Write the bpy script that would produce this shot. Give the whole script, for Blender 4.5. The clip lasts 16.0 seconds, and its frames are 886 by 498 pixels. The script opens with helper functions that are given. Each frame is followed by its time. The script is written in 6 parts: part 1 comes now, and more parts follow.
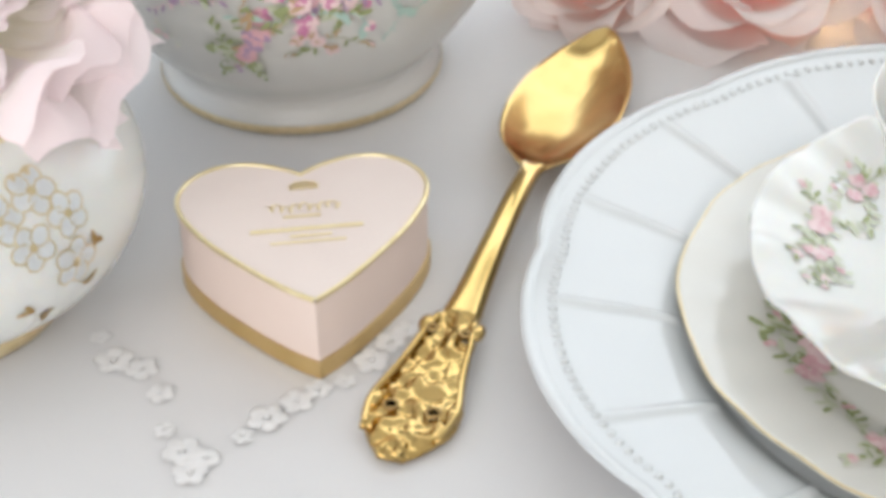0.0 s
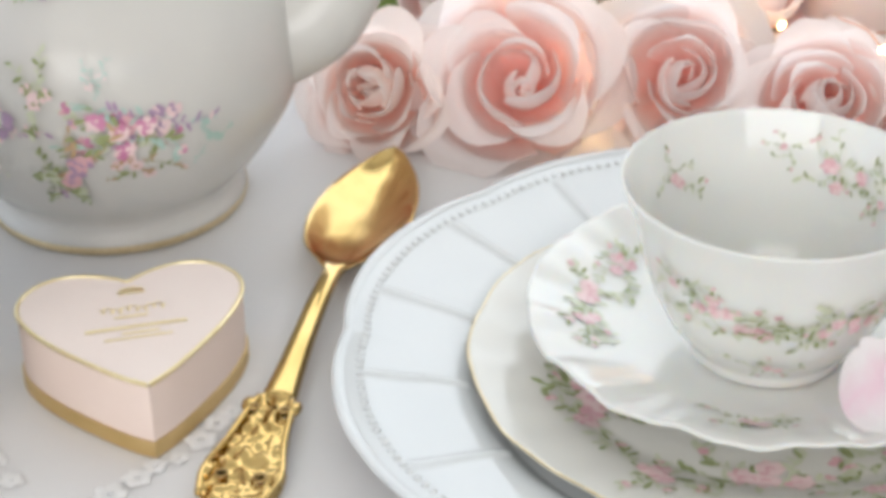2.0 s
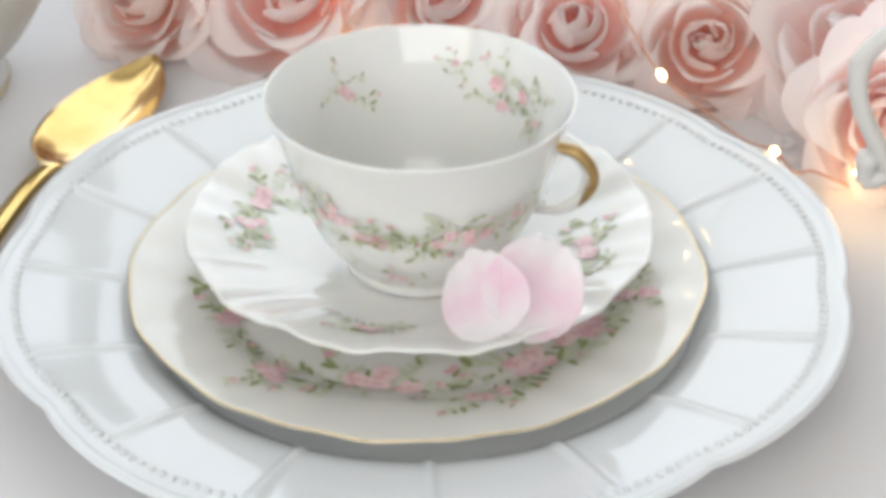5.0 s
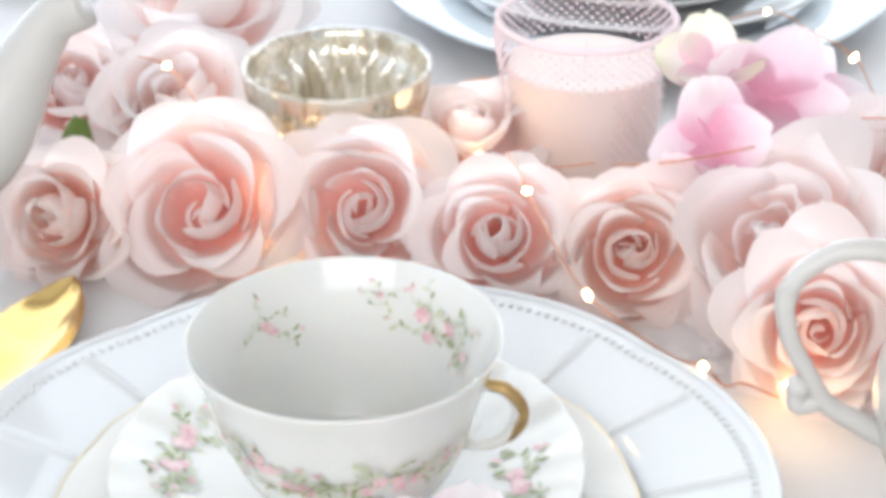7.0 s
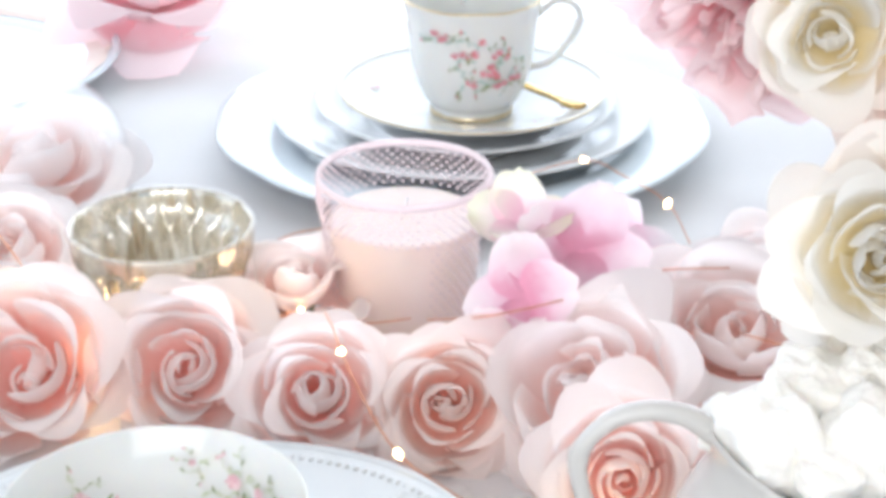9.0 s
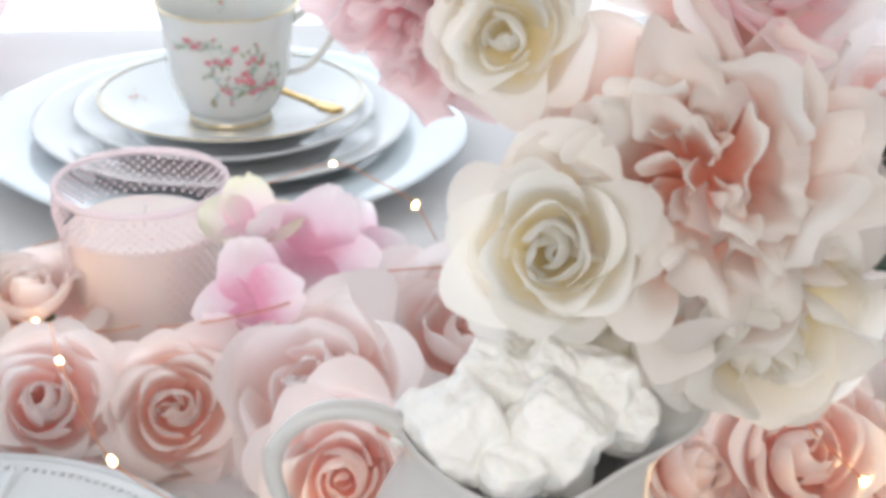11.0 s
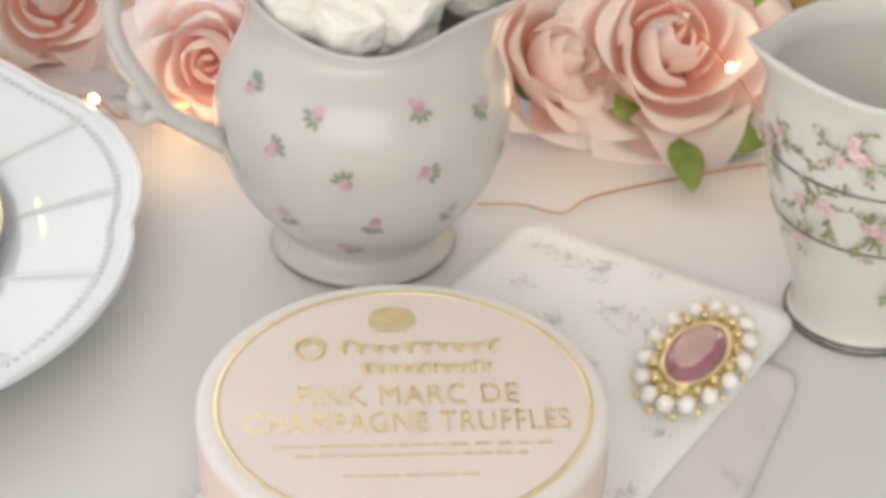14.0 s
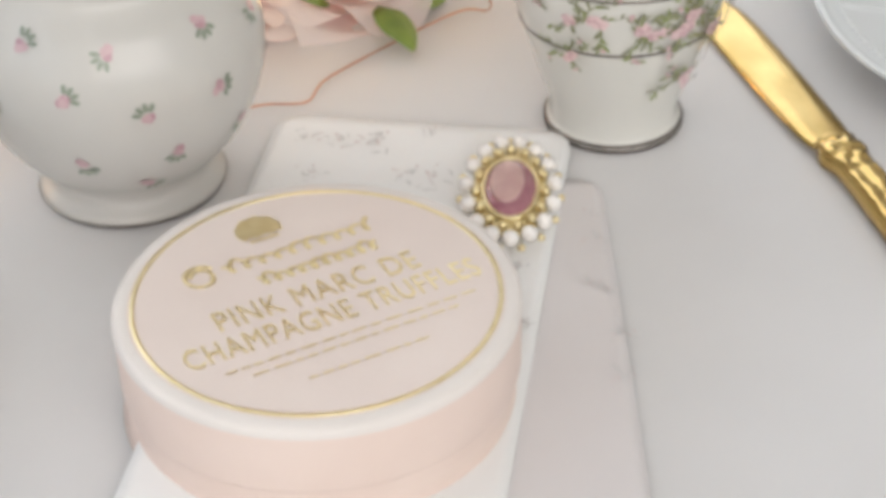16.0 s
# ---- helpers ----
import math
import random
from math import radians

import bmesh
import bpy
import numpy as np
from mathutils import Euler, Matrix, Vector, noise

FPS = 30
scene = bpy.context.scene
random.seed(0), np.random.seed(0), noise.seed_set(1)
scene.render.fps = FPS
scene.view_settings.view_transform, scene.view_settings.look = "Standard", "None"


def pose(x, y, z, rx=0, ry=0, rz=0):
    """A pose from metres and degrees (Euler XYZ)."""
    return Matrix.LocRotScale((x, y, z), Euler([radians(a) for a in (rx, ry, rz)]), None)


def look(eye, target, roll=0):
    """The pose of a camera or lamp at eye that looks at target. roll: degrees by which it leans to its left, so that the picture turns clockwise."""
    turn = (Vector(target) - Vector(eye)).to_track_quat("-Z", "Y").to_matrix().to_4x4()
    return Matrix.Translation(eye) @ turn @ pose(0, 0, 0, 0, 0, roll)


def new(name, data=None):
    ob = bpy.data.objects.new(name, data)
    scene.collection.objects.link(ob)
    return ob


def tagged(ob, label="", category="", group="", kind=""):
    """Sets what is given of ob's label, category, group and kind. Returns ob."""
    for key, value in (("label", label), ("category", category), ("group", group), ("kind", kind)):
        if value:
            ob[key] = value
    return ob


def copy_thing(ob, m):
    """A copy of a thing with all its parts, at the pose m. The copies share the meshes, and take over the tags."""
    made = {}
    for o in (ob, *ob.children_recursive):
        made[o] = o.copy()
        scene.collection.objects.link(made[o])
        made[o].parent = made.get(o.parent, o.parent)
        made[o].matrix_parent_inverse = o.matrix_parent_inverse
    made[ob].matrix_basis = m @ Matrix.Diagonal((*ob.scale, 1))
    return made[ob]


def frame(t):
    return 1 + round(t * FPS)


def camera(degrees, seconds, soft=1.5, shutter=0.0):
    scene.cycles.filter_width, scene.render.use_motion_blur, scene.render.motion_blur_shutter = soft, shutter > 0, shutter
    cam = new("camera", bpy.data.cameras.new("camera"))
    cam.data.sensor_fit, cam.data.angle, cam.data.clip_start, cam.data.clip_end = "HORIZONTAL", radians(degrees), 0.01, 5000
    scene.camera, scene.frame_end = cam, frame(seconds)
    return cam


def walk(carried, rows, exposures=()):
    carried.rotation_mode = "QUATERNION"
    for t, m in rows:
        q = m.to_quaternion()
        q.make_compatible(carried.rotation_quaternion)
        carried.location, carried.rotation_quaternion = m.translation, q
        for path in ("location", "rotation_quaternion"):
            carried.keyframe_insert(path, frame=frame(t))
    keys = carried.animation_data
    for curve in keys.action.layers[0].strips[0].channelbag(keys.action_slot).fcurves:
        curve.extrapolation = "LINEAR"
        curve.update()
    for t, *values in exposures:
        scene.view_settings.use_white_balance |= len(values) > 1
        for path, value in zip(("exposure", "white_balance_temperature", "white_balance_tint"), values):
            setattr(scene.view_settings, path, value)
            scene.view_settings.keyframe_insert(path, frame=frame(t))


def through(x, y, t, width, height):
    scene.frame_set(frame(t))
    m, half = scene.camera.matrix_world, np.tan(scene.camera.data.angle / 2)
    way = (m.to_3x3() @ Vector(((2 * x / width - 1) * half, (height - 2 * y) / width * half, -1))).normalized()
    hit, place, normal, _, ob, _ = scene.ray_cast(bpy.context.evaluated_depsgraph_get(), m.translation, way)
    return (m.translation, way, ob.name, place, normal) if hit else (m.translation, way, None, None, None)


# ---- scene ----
cam = camera(27.50, 16.0, soft=4.8)
PATH = [
    (0, (-0.1092, -0.4224, 0.3317), (-0.1742, 0.0594, -0.0199), -0.91),
    (0.5, (-0.1196, -0.4709, 0.3362), (-0.1656, 0.0320, 0.0121), -0.42),
    (1, (-0.1290, -0.4847, 0.3397), (-0.1622, 0.0256, 0.0259), -0.46),
    (1.5, (-0.1223, -0.4863, 0.3463), (-0.1412, 0.0297, 0.0407), -0.31),
    (2, (-0.1039, -0.4962, 0.3472), (-0.1062, 0.0214, 0.0439), -0.40),
    (2.5, (-0.0725, -0.5026, 0.3436), (-0.0593, 0.0089, 0.0301), -0.76),
    (3, (-0.0130, -0.5022, 0.3477), (-0.0213, 0.0063, 0.0293), 0.54),
    (3.2, (0.0093, -0.5003, 0.3479), (-0.0096, 0.0051, 0.0252), 0.88),
    (5.3, (0.0461, -0.5100, 0.3488), (0.0067, -0.0056, 0.0262), -0.24),
    (5.5, (0.0441, -0.5064, 0.3510), (0.0051, 0.0003, 0.0320), -0.34),
    (6, (0.0355, -0.4975, 0.3595), (0.0019, 0.0205, 0.0586), -0.34),
    (6.5, (0.0371, -0.4905, 0.3685), (0.0128, 0.0323, 0.0750), -0.52),
    (7, (0.0442, -0.4842, 0.3741), (0.0294, 0.0430, 0.0880), -0.48),
    (7.5, (0.0493, -0.4841, 0.3839), (0.0428, 0.0499, 0.1104), -0.48),
    (8, (0.0596, -0.4854, 0.3909), (0.0660, 0.0528, 0.1258), -0.34),
    (8.2, (0.0626, -0.4870, 0.3935), (0.0738, 0.0526, 0.1315), -0.06),
    (10.3, (0.0963, -0.5058, 0.4077), (0.1507, 0.0373, 0.1586), -0.13),
    (10.5, (0.1052, -0.5063, 0.4072), (0.1666, 0.0365, 0.1589), 0.16),
    (11, (0.1227, -0.5073, 0.4044), (0.1962, 0.0322, 0.1523), 0.72),
    (11.5, (0.1366, -0.5056, 0.3980), (0.2128, 0.0274, 0.1333), 0.55),
    (12, (0.1415, -0.5101, 0.3910), (0.2149, 0.0171, 0.1141), 0.42),
    (12.5, (0.1459, -0.5183, 0.3823), (0.2172, 0.0021, 0.0924), 0.48),
    (13, (0.1564, -0.5238, 0.3729), (0.2272, -0.0106, 0.0701), 0.81),
    (13.5, (0.1663, -0.5298, 0.3618), (0.2372, -0.0253, 0.0448), 0.91),
    (14, (0.1723, -0.5362, 0.3504), (0.2413, -0.0386, 0.0223), 1.59),
    (14.5, (0.1689, -0.5373, 0.3432), (0.2449, -0.0479, 0.0044), 1.84),
    (15, (0.1360, -0.5248, 0.3436), (0.2615, -0.0493, -0.0001), 0.11),
    (15.5, (0.0845, -0.5139, 0.3469), (0.2797, -0.0651, -0.0001), -1.44),
    (16, (0.0393, -0.5087, 0.3472), (0.2881, -0.0895, -0.0026), -1.51),
]
# the clip's camera opens up over the bright garland and closes again, with a slightly warmer balance near the end
EXPOSURES = [(0, -0.05, 6300, 10), (3, -0.10, 6300, 10), (5.5, -0.10, 6300, 10), (6.5, 0.00, 6200, 11), (7.5, 0.15, 6000, 11), (8.2, 0.15, 5950, 11), (10.5, -0.15, 6000, 11), (11.2, -0.29, 6200, 11.5), (12.5, -0.42, 6600, 11), (14.5, -0.17, 6700, 11), (16, -0.26, 6450, 11)]
walk(cam, [(t, look(eye, target, roll)) for t, eye, target, roll in PATH], EXPOSURES)

# ---- world and light ----
world = bpy.data.worlds.new("world")
scene.world = world
world.use_nodes = True
wn = world.node_tree.nodes
sky = wn.new("ShaderNodeTexSky")
sky.sky_type = "NISHITA"
sky.sun_disc = False
sky.sun_elevation, sky.sun_rotation = radians(38), radians(-30)
world.node_tree.links.new(sky.outputs[0], wn["Background"].inputs[0])
wn["Background"].inputs[1].default_value = 0.12


def area(name, eye, target, w, h, power, color):
    li = bpy.data.lights.new(name, "AREA")
    li.shape, li.size, li.size_y, li.energy, li.color = "RECTANGLE", w, h, power, color
    ob = new(name, li)
    ob.matrix_world = look(eye, target)
    return ob


area("window_light_north", (0.2, 0.98, 0.42), (0.2, 0, 0.42), 2.6, 2.2, 14, (0.83, 0.92, 1.0))
area("window_light_west", (-1.62, -0.35, 0.65), (0, -0.2, 0.65), 2.2, 1.3, 8.5, (0.97, 0.985, 1.0))
# added fill from behind the camera, unseen, to brighten camera-facing sides
area("window_light_south", (-0.25, -2.04, 1.02), (0.1, 0, 0.35), 2.2, 1.2, 36, (1.0, 0.94, 0.865))


# ---- materials ----
def nodes_of(name):
    m = bpy.data.materials.new(name)
    m.use_nodes = True
    t = m.node_tree
    return m, t, t.nodes["Principled BSDF"]


def ramp_node(t, stops):
    r = t.nodes.new("ShaderNodeValToRGB")
    el = r.color_ramp.elements
    while len(el) < len(stops):
        el.new(0.5)
    for e, (p, c) in zip(el, stops):
        e.position, e.color = p, (*c, 1)
    return r


def surface(name, a, b, rough=0.5, metal=0.0, scale=40.0, bump=0.0, bump_scale=300.0, coat=0.0, rough2=None, detail=6, sheen=0.0, sub=0.0):
    """A principled material whose colour drifts between a and b, with fine relief and uneven gloss."""
    m, t, p = nodes_of(name)
    tc = t.nodes.new("ShaderNodeTexCoord")
    n = t.nodes.new("ShaderNodeTexNoise")
    n.inputs["Scale"].default_value, n.inputs["Detail"].default_value = scale, detail
    t.links.new(tc.outputs["Object"], n.inputs["Vector"])
    r = ramp_node(t, [(0.32, a), (0.7, b)])
    t.links.new(n.outputs[0], r.inputs[0])
    t.links.new(r.outputs[0], p.inputs["Base Color"])
    p.inputs["Metallic"].default_value = metal
    n2 = t.nodes.new("ShaderNodeTexNoise")
    n2.inputs["Scale"].default_value, n2.inputs["Detail"].default_value = bump_scale, 4
    t.links.new(tc.outputs["Object"], n2.inputs["Vector"])
    mr = t.nodes.new("ShaderNodeMapRange")
    mr.inputs[3].default_value, mr.inputs[4].default_value = rough, rough if rough2 is None else rough2
    t.links.new(n2.outputs[0], mr.inputs[0])
    t.links.new(mr.outputs[0], p.inputs["Roughness"])
    if bump:
        bn = t.nodes.new("ShaderNodeBump")
        bn.inputs["Strength"].default_value, bn.inputs["Distance"].default_value = 1.0, bump
        t.links.new(n2.outputs[0], bn.inputs["Height"])
        t.links.new(bn.outputs[0], p.inputs["Normal"])
    p.inputs["Coat Weight"].default_value = coat
    p.inputs["Coat Roughness"].default_value = 0.06
    if sheen:
        p.inputs["Sheen Weight"].default_value = sheen
    if sub:
        p.inputs["Subsurface Weight"].default_value = sub
        p.inputs["Subsurface Radius"].default_value = (0.004, 0.003, 0.002)
    return m


def petal_material(name, base, mid, tip, through=0.35):
    """Silk petal: colour runs from the throat to the lip, with faint veins, and light passes through."""
    m, t, p = nodes_of(name)
    uv = t.nodes.new("ShaderNodeUVMap")
    sep = t.nodes.new("ShaderNodeSeparateXYZ")
    t.links.new(uv.outputs[0], sep.inputs[0])
    n = t.nodes.new("ShaderNodeTexNoise")
    n.inputs["Scale"].default_value = 5
    t.links.new(uv.outputs[0], n.inputs["Vector"])
    ad = t.nodes.new("ShaderNodeMath")
    ad.operation = "MULTIPLY_ADD"
    ad.inputs[1].default_value = 0.35
    t.links.new(n.outputs[0], ad.inputs[0])
    sb = t.nodes.new("ShaderNodeMath")
    sb.operation = "SUBTRACT"
    sb.inputs[1].default_value = 0.175
    t.links.new(sep.outputs[1], sb.inputs[0])
    t.links.new(sb.outputs[0], ad.inputs[2])
    r = ramp_node(t, [(0.12, base), (0.5, mid), (0.9, tip)])
    t.links.new(ad.outputs[0], r.inputs[0])
    oi = t.nodes.new("ShaderNodeObjectInfo")
    hs = t.nodes.new("ShaderNodeHueSaturation")
    mr = t.nodes.new("ShaderNodeMapRange")
    mr.inputs[3].default_value, mr.inputs[4].default_value = 0.88, 1.08
    t.links.new(oi.outputs["Random"], mr.inputs[0])
    t.links.new(mr.outputs[0], hs.inputs["Value"])
    t.links.new(r.outputs[0], hs.inputs["Color"])
    w = t.nodes.new("ShaderNodeTexWave")
    w.inputs["Scale"].default_value, w.inputs["Distortion"].default_value = 9, 3
    t.links.new(uv.outputs[0], w.inputs["Vector"])
    bn = t.nodes.new("ShaderNodeBump")
    bn.inputs["Strength"].default_value, bn.inputs["Distance"].default_value = 0.06, 0.0003
    t.links.new(w.outputs[0], bn.inputs["Height"])
    p.inputs["Roughness"].default_value = 0.75
    p.inputs["Sheen Weight"].default_value = 0.15
    t.links.new(hs.outputs[0], p.inputs["Base Color"])
    t.links.new(bn.outputs[0], p.inputs["Normal"])
    tr = t.nodes.new("ShaderNodeBsdfTranslucent")
    t.links.new(hs.outputs[0], tr.inputs[0])
    mx = t.nodes.new("ShaderNodeMixShader")
    mx.inputs[0].default_value = through
    out = t.nodes["Material Output"]
    t.links.new(p.outputs[0], mx.inputs[1])
    t.links.new(tr.outputs[0], mx.inputs[2])
    t.links.new(mx.outputs[0], out.inputs[0])
    return m


def plain(name, c, rough=0.5, metal=0.0):
    return surface(name, tuple(v * 0.9 for v in c), tuple(min(1, v * 1.06) for v in c), rough, metal, 60, 0, 200)


def glow(name, c, strength):
    m, t, p = nodes_of(name)
    p.inputs["Emission Color"].default_value = (*c, 1)
    p.inputs["Emission Strength"].default_value = strength
    p.inputs["Base Color"].default_value = (*c, 1)
    return m


def glass(name, c, rough=0.03, gloss=1.0):
    """Thin pressed glass: light passes tinted, and the facing angle drives the gloss."""
    m, t, p = nodes_of(name)
    tr = t.nodes.new("ShaderNodeBsdfTransparent")
    tr.inputs[0].default_value = (*c, 1)
    gl = t.nodes.new("ShaderNodeBsdfGlossy")
    gl.inputs["Roughness"].default_value = rough
    n = t.nodes.new("ShaderNodeTexNoise")
    n.inputs["Scale"].default_value = 120
    bn = t.nodes.new("ShaderNodeBump")
    bn.inputs["Strength"].default_value, bn.inputs["Distance"].default_value = 0.3, 0.0006
    t.links.new(n.outputs[0], bn.inputs["Height"])
    t.links.new(bn.outputs[0], gl.inputs["Normal"])
    lw = t.nodes.new("ShaderNodeLayerWeight")
    lw.inputs["Blend"].default_value = 0.5
    pw = t.nodes.new("ShaderNodeMath")
    pw.operation = "POWER"
    pw.inputs[1].default_value = 3.0
    t.links.new(lw.outputs["Facing"], pw.inputs[0])
    fr = t.nodes.new("ShaderNodeMath")
    fr.operation = "MULTIPLY_ADD"
    fr.inputs[1].default_value, fr.inputs[2].default_value = 0.45 * gloss, 0.05 * gloss
    t.links.new(pw.outputs[0], fr.inputs[0])
    mx = t.nodes.new("ShaderNodeMixShader")
    t.links.new(fr.outputs[0], mx.inputs[0])
    t.links.new(tr.outputs[0], mx.inputs[1])
    t.links.new(gl.outputs[0], mx.inputs[2])
    t.links.new(mx.outputs[0], t.nodes["Material Output"].inputs[0])
    return m


def beaded_glass(name):
    """Small pressed lenses of pink glass: they scatter light through and keep a bright gloss."""
    m, t, p = nodes_of(name)
    p.inputs["Base Color"].default_value, p.inputs["Roughness"].default_value = (0.93, 0.84, 0.85, 1), 0.08
    n = t.nodes.new("ShaderNodeTexNoise")
    n.inputs["Scale"].default_value = 400
    r = ramp_node(t, [(0.3, (0.95, 0.83, 0.84)), (0.7, (0.99, 0.94, 0.94))])
    t.links.new(n.outputs[0], r.inputs[0])
    tl, tr = t.nodes.new("ShaderNodeBsdfTranslucent"), t.nodes.new("ShaderNodeBsdfTransparent")
    tr.inputs[0].default_value = (0.99, 0.93, 0.94, 1)
    t.links.new(r.outputs[0], tl.inputs[0])
    t.links.new(r.outputs[0], p.inputs["Base Color"])
    m1, m2 = t.nodes.new("ShaderNodeMixShader"), t.nodes.new("ShaderNodeMixShader")
    m1.inputs[0].default_value, m2.inputs[0].default_value = 0.55, 0.22
    t.links.new(p.outputs[0], m1.inputs[1])
    t.links.new(tl.outputs[0], m1.inputs[2])
    t.links.new(m1.outputs[0], m2.inputs[1])
    t.links.new(tr.outputs[0], m2.inputs[2])
    t.links.new(m2.outputs[0], t.nodes["Material Output"].inputs[0])
    return m


def cloth_material(name, a, b, weave=1500.0, depth=0.0002):
    """Woven cotton: two crossed thread waves and soft creases."""
    m, t, p = nodes_of(name)
    tc = t.nodes.new("ShaderNodeTexCoord")
    n = t.nodes.new("ShaderNodeTexNoise")
    n.inputs["Scale"].default_value, n.inputs["Detail"].default_value = 7, 5
    t.links.new(tc.outputs["Object"], n.inputs["Vector"])
    r = ramp_node(t, [(0.3, a), (0.7, b)])
    t.links.new(n.outputs[0], r.inputs[0])
    t.links.new(r.outputs[0], p.inputs["Base Color"])
    waves = []
    for d in ("X", "Y"):
        w = t.nodes.new("ShaderNodeTexWave")
        w.bands_direction = d
        w.inputs["Scale"].default_value, w.inputs["Distortion"].default_value = weave / 6.28, 1.2
        t.links.new(tc.outputs["Object"], w.inputs["Vector"])
        waves.append(w)
    ad = t.nodes.new("ShaderNodeMath")
    t.links.new(waves[0].outputs[0], ad.inputs[0])
    t.links.new(waves[1].outputs[0], ad.inputs[1])
    bn = t.nodes.new("ShaderNodeBump")
    bn.inputs["Strength"].default_value, bn.inputs["Distance"].default_value = 0.5, depth
    t.links.new(ad.outputs[0], bn.inputs["Height"])
    t.links.new(bn.outputs[0], p.inputs["Normal"])
    p.inputs["Roughness"].default_value = 0.85
    p.inputs["Sheen Weight"].default_value = 0.2
    return m


M_CLOTH = cloth_material("white_cotton", (0.64, 0.63, 0.625), (0.70, 0.69, 0.685), 3000, 0.00003)
M_NAPKIN = cloth_material("napkin_cotton", (0.84, 0.835, 0.825), (0.89, 0.885, 0.875), 2500, 0.00006)
M_NAPKIN2 = cloth_material("napkin_print", (0.68, 0.645, 0.64), (0.75, 0.715, 0.71), 2500, 0.00006)
M_THREAD = surface("white_thread", (0.72, 0.71, 0.70), (0.78, 0.77, 0.76), 0.7, 0, 200, 0.0003, 1500)
M_PORC = surface("white_porcelain", (0.63, 0.655, 0.66), (0.67, 0.69, 0.69), 0.05, 0, 12, 0.00003, 60, coat=0.2, rough2=0.10)
M_CREAM = surface("cream_porcelain", (0.66, 0.65, 0.60), (0.70, 0.69, 0.64), 0.06, 0, 12, 0.00003, 60, coat=0.1, rough2=0.12)
M_IVORY = surface("ivory_porcelain", (0.555, 0.54, 0.505), (0.60, 0.585, 0.55), 0.20, 0, 12, 0.00002, 60, rough2=0.28)
M_BONE = surface("bone_china", (0.70, 0.70, 0.665), (0.745, 0.745, 0.71), 0.05, 0, 12, 0.00003, 60, coat=0.15, rough2=0.10, sub=0.35)
M_BLUE = surface("pale_blue_glassware", (0.63, 0.70, 0.75), (0.69, 0.76, 0.79), 0.08, 0, 15, 0, 60, coat=0.3)
M_GOLD = surface("polished_gold", (0.52, 0.35, 0.12), (0.66, 0.47, 0.19), 0.06, 1, 50, 0.00002, 150, rough2=0.15)
M_GOLDRIM = surface("gilt_line", (0.62, 0.50, 0.28), (0.76, 0.64, 0.42), 0.3, 0.75, 300, 0, 300)
M_OLDGOLD = surface("worn_gilding", (0.30, 0.19, 0.07), (0.52, 0.36, 0.15), 0.35, 0.75, 180, 0.0001, 600, rough2=0.5)
M_FOIL = surface("gold_foil", (0.78, 0.65, 0.35), (0.88, 0.77, 0.48), 0.3, 0.9, 200, 0.00005, 500, rough2=0.35)
M_GOLDCARD = surface("gold_card", (0.58, 0.41, 0.17), (0.68, 0.50, 0.24), 0.38, 0.75, 60, 0.00004, 600, rough2=0.5)
M_PINKCARD = surface("blush_card", (0.74, 0.60, 0.53), (0.78, 0.645, 0.575), 0.55, 0, 30, 0.00006, 800)
M_PALECARD = surface("pale_pink_card", (0.76, 0.655, 0.60), (0.79, 0.69, 0.635), 0.5, 0, 30, 0.00006, 800)
M_WHITECARD = surface("white_card_edge", (0.74, 0.69, 0.65), (0.79, 0.74, 0.70), 0.55, 0, 30, 0.00006, 800)
M_COPPER = surface("copper_wire", (0.55, 0.24, 0.12), (0.68, 0.33, 0.18), 0.3, 1, 200)
M_DARKLINE = surface("platinum_line", (0.10, 0.085, 0.075), (0.2, 0.17, 0.15), 0.3, 0.6, 200)
M_PEARL = surface("pearl", (0.84, 0.80, 0.76), (0.90, 0.87, 0.84), 0.16, 0, 100, coat=0.6)
M_MAUVE = surface("mauve_stone", (0.30, 0.115, 0.15), (0.42, 0.18, 0.21), 0.25, 0, 160, coat=0.4)
M_CAMEO = surface("cameo_relief", (0.52, 0.32, 0.30), (0.62, 0.41, 0.38), 0.35, 0, 160)
M_WAX = surface("blush_wax", (0.80, 0.71, 0.65), (0.86, 0.78, 0.72), 0.5, 0, 20, 0.0002, 120, sub=0.3)
M_SUGAR = surface("rough_sugar", (0.86, 0.835, 0.77), (0.93, 0.91, 0.86), 0.8, 0, 60, 0.0005, 700, sub=0.12)
M_PINKGLASS = glass("pink_pressed_glass", (0.998, 0.978, 0.98), 0.03, 0.45)
M_BEADGLASS = beaded_glass("pressed_glass_dots")
M_CLEAR = glass("clear_glass", (0.985, 0.985, 0.985))
M_LEAF = surface("silk_leaf", (0.10, 0.17, 0.03), (0.24, 0.32, 0.06), 0.5, 0, 60, 0.0004, 200)
M_DARKLEAF = surface("dark_silk_leaf", (0.012, 0.03, 0.02), (0.03, 0.055, 0.035), 0.5, 0, 60, 0.0004, 200)
M_STEM = surface("green_stem", (0.06, 0.11, 0.03), (0.14, 0.2, 0.06), 0.6, 0, 80)
M_LED = glow("warm_led", (1.0, 0.66, 0.28), 28)
M_WALL = surface("white_wall_paint", (0.74, 0.73, 0.71), (0.80, 0.79, 0.77), 0.8, 0, 3, 0.0004, 300)
M_WOOD = surface("pale_floor_wood", (0.34, 0.27, 0.2), (0.48, 0.4, 0.31), 0.5, 0, 5, 0.0003, 40)
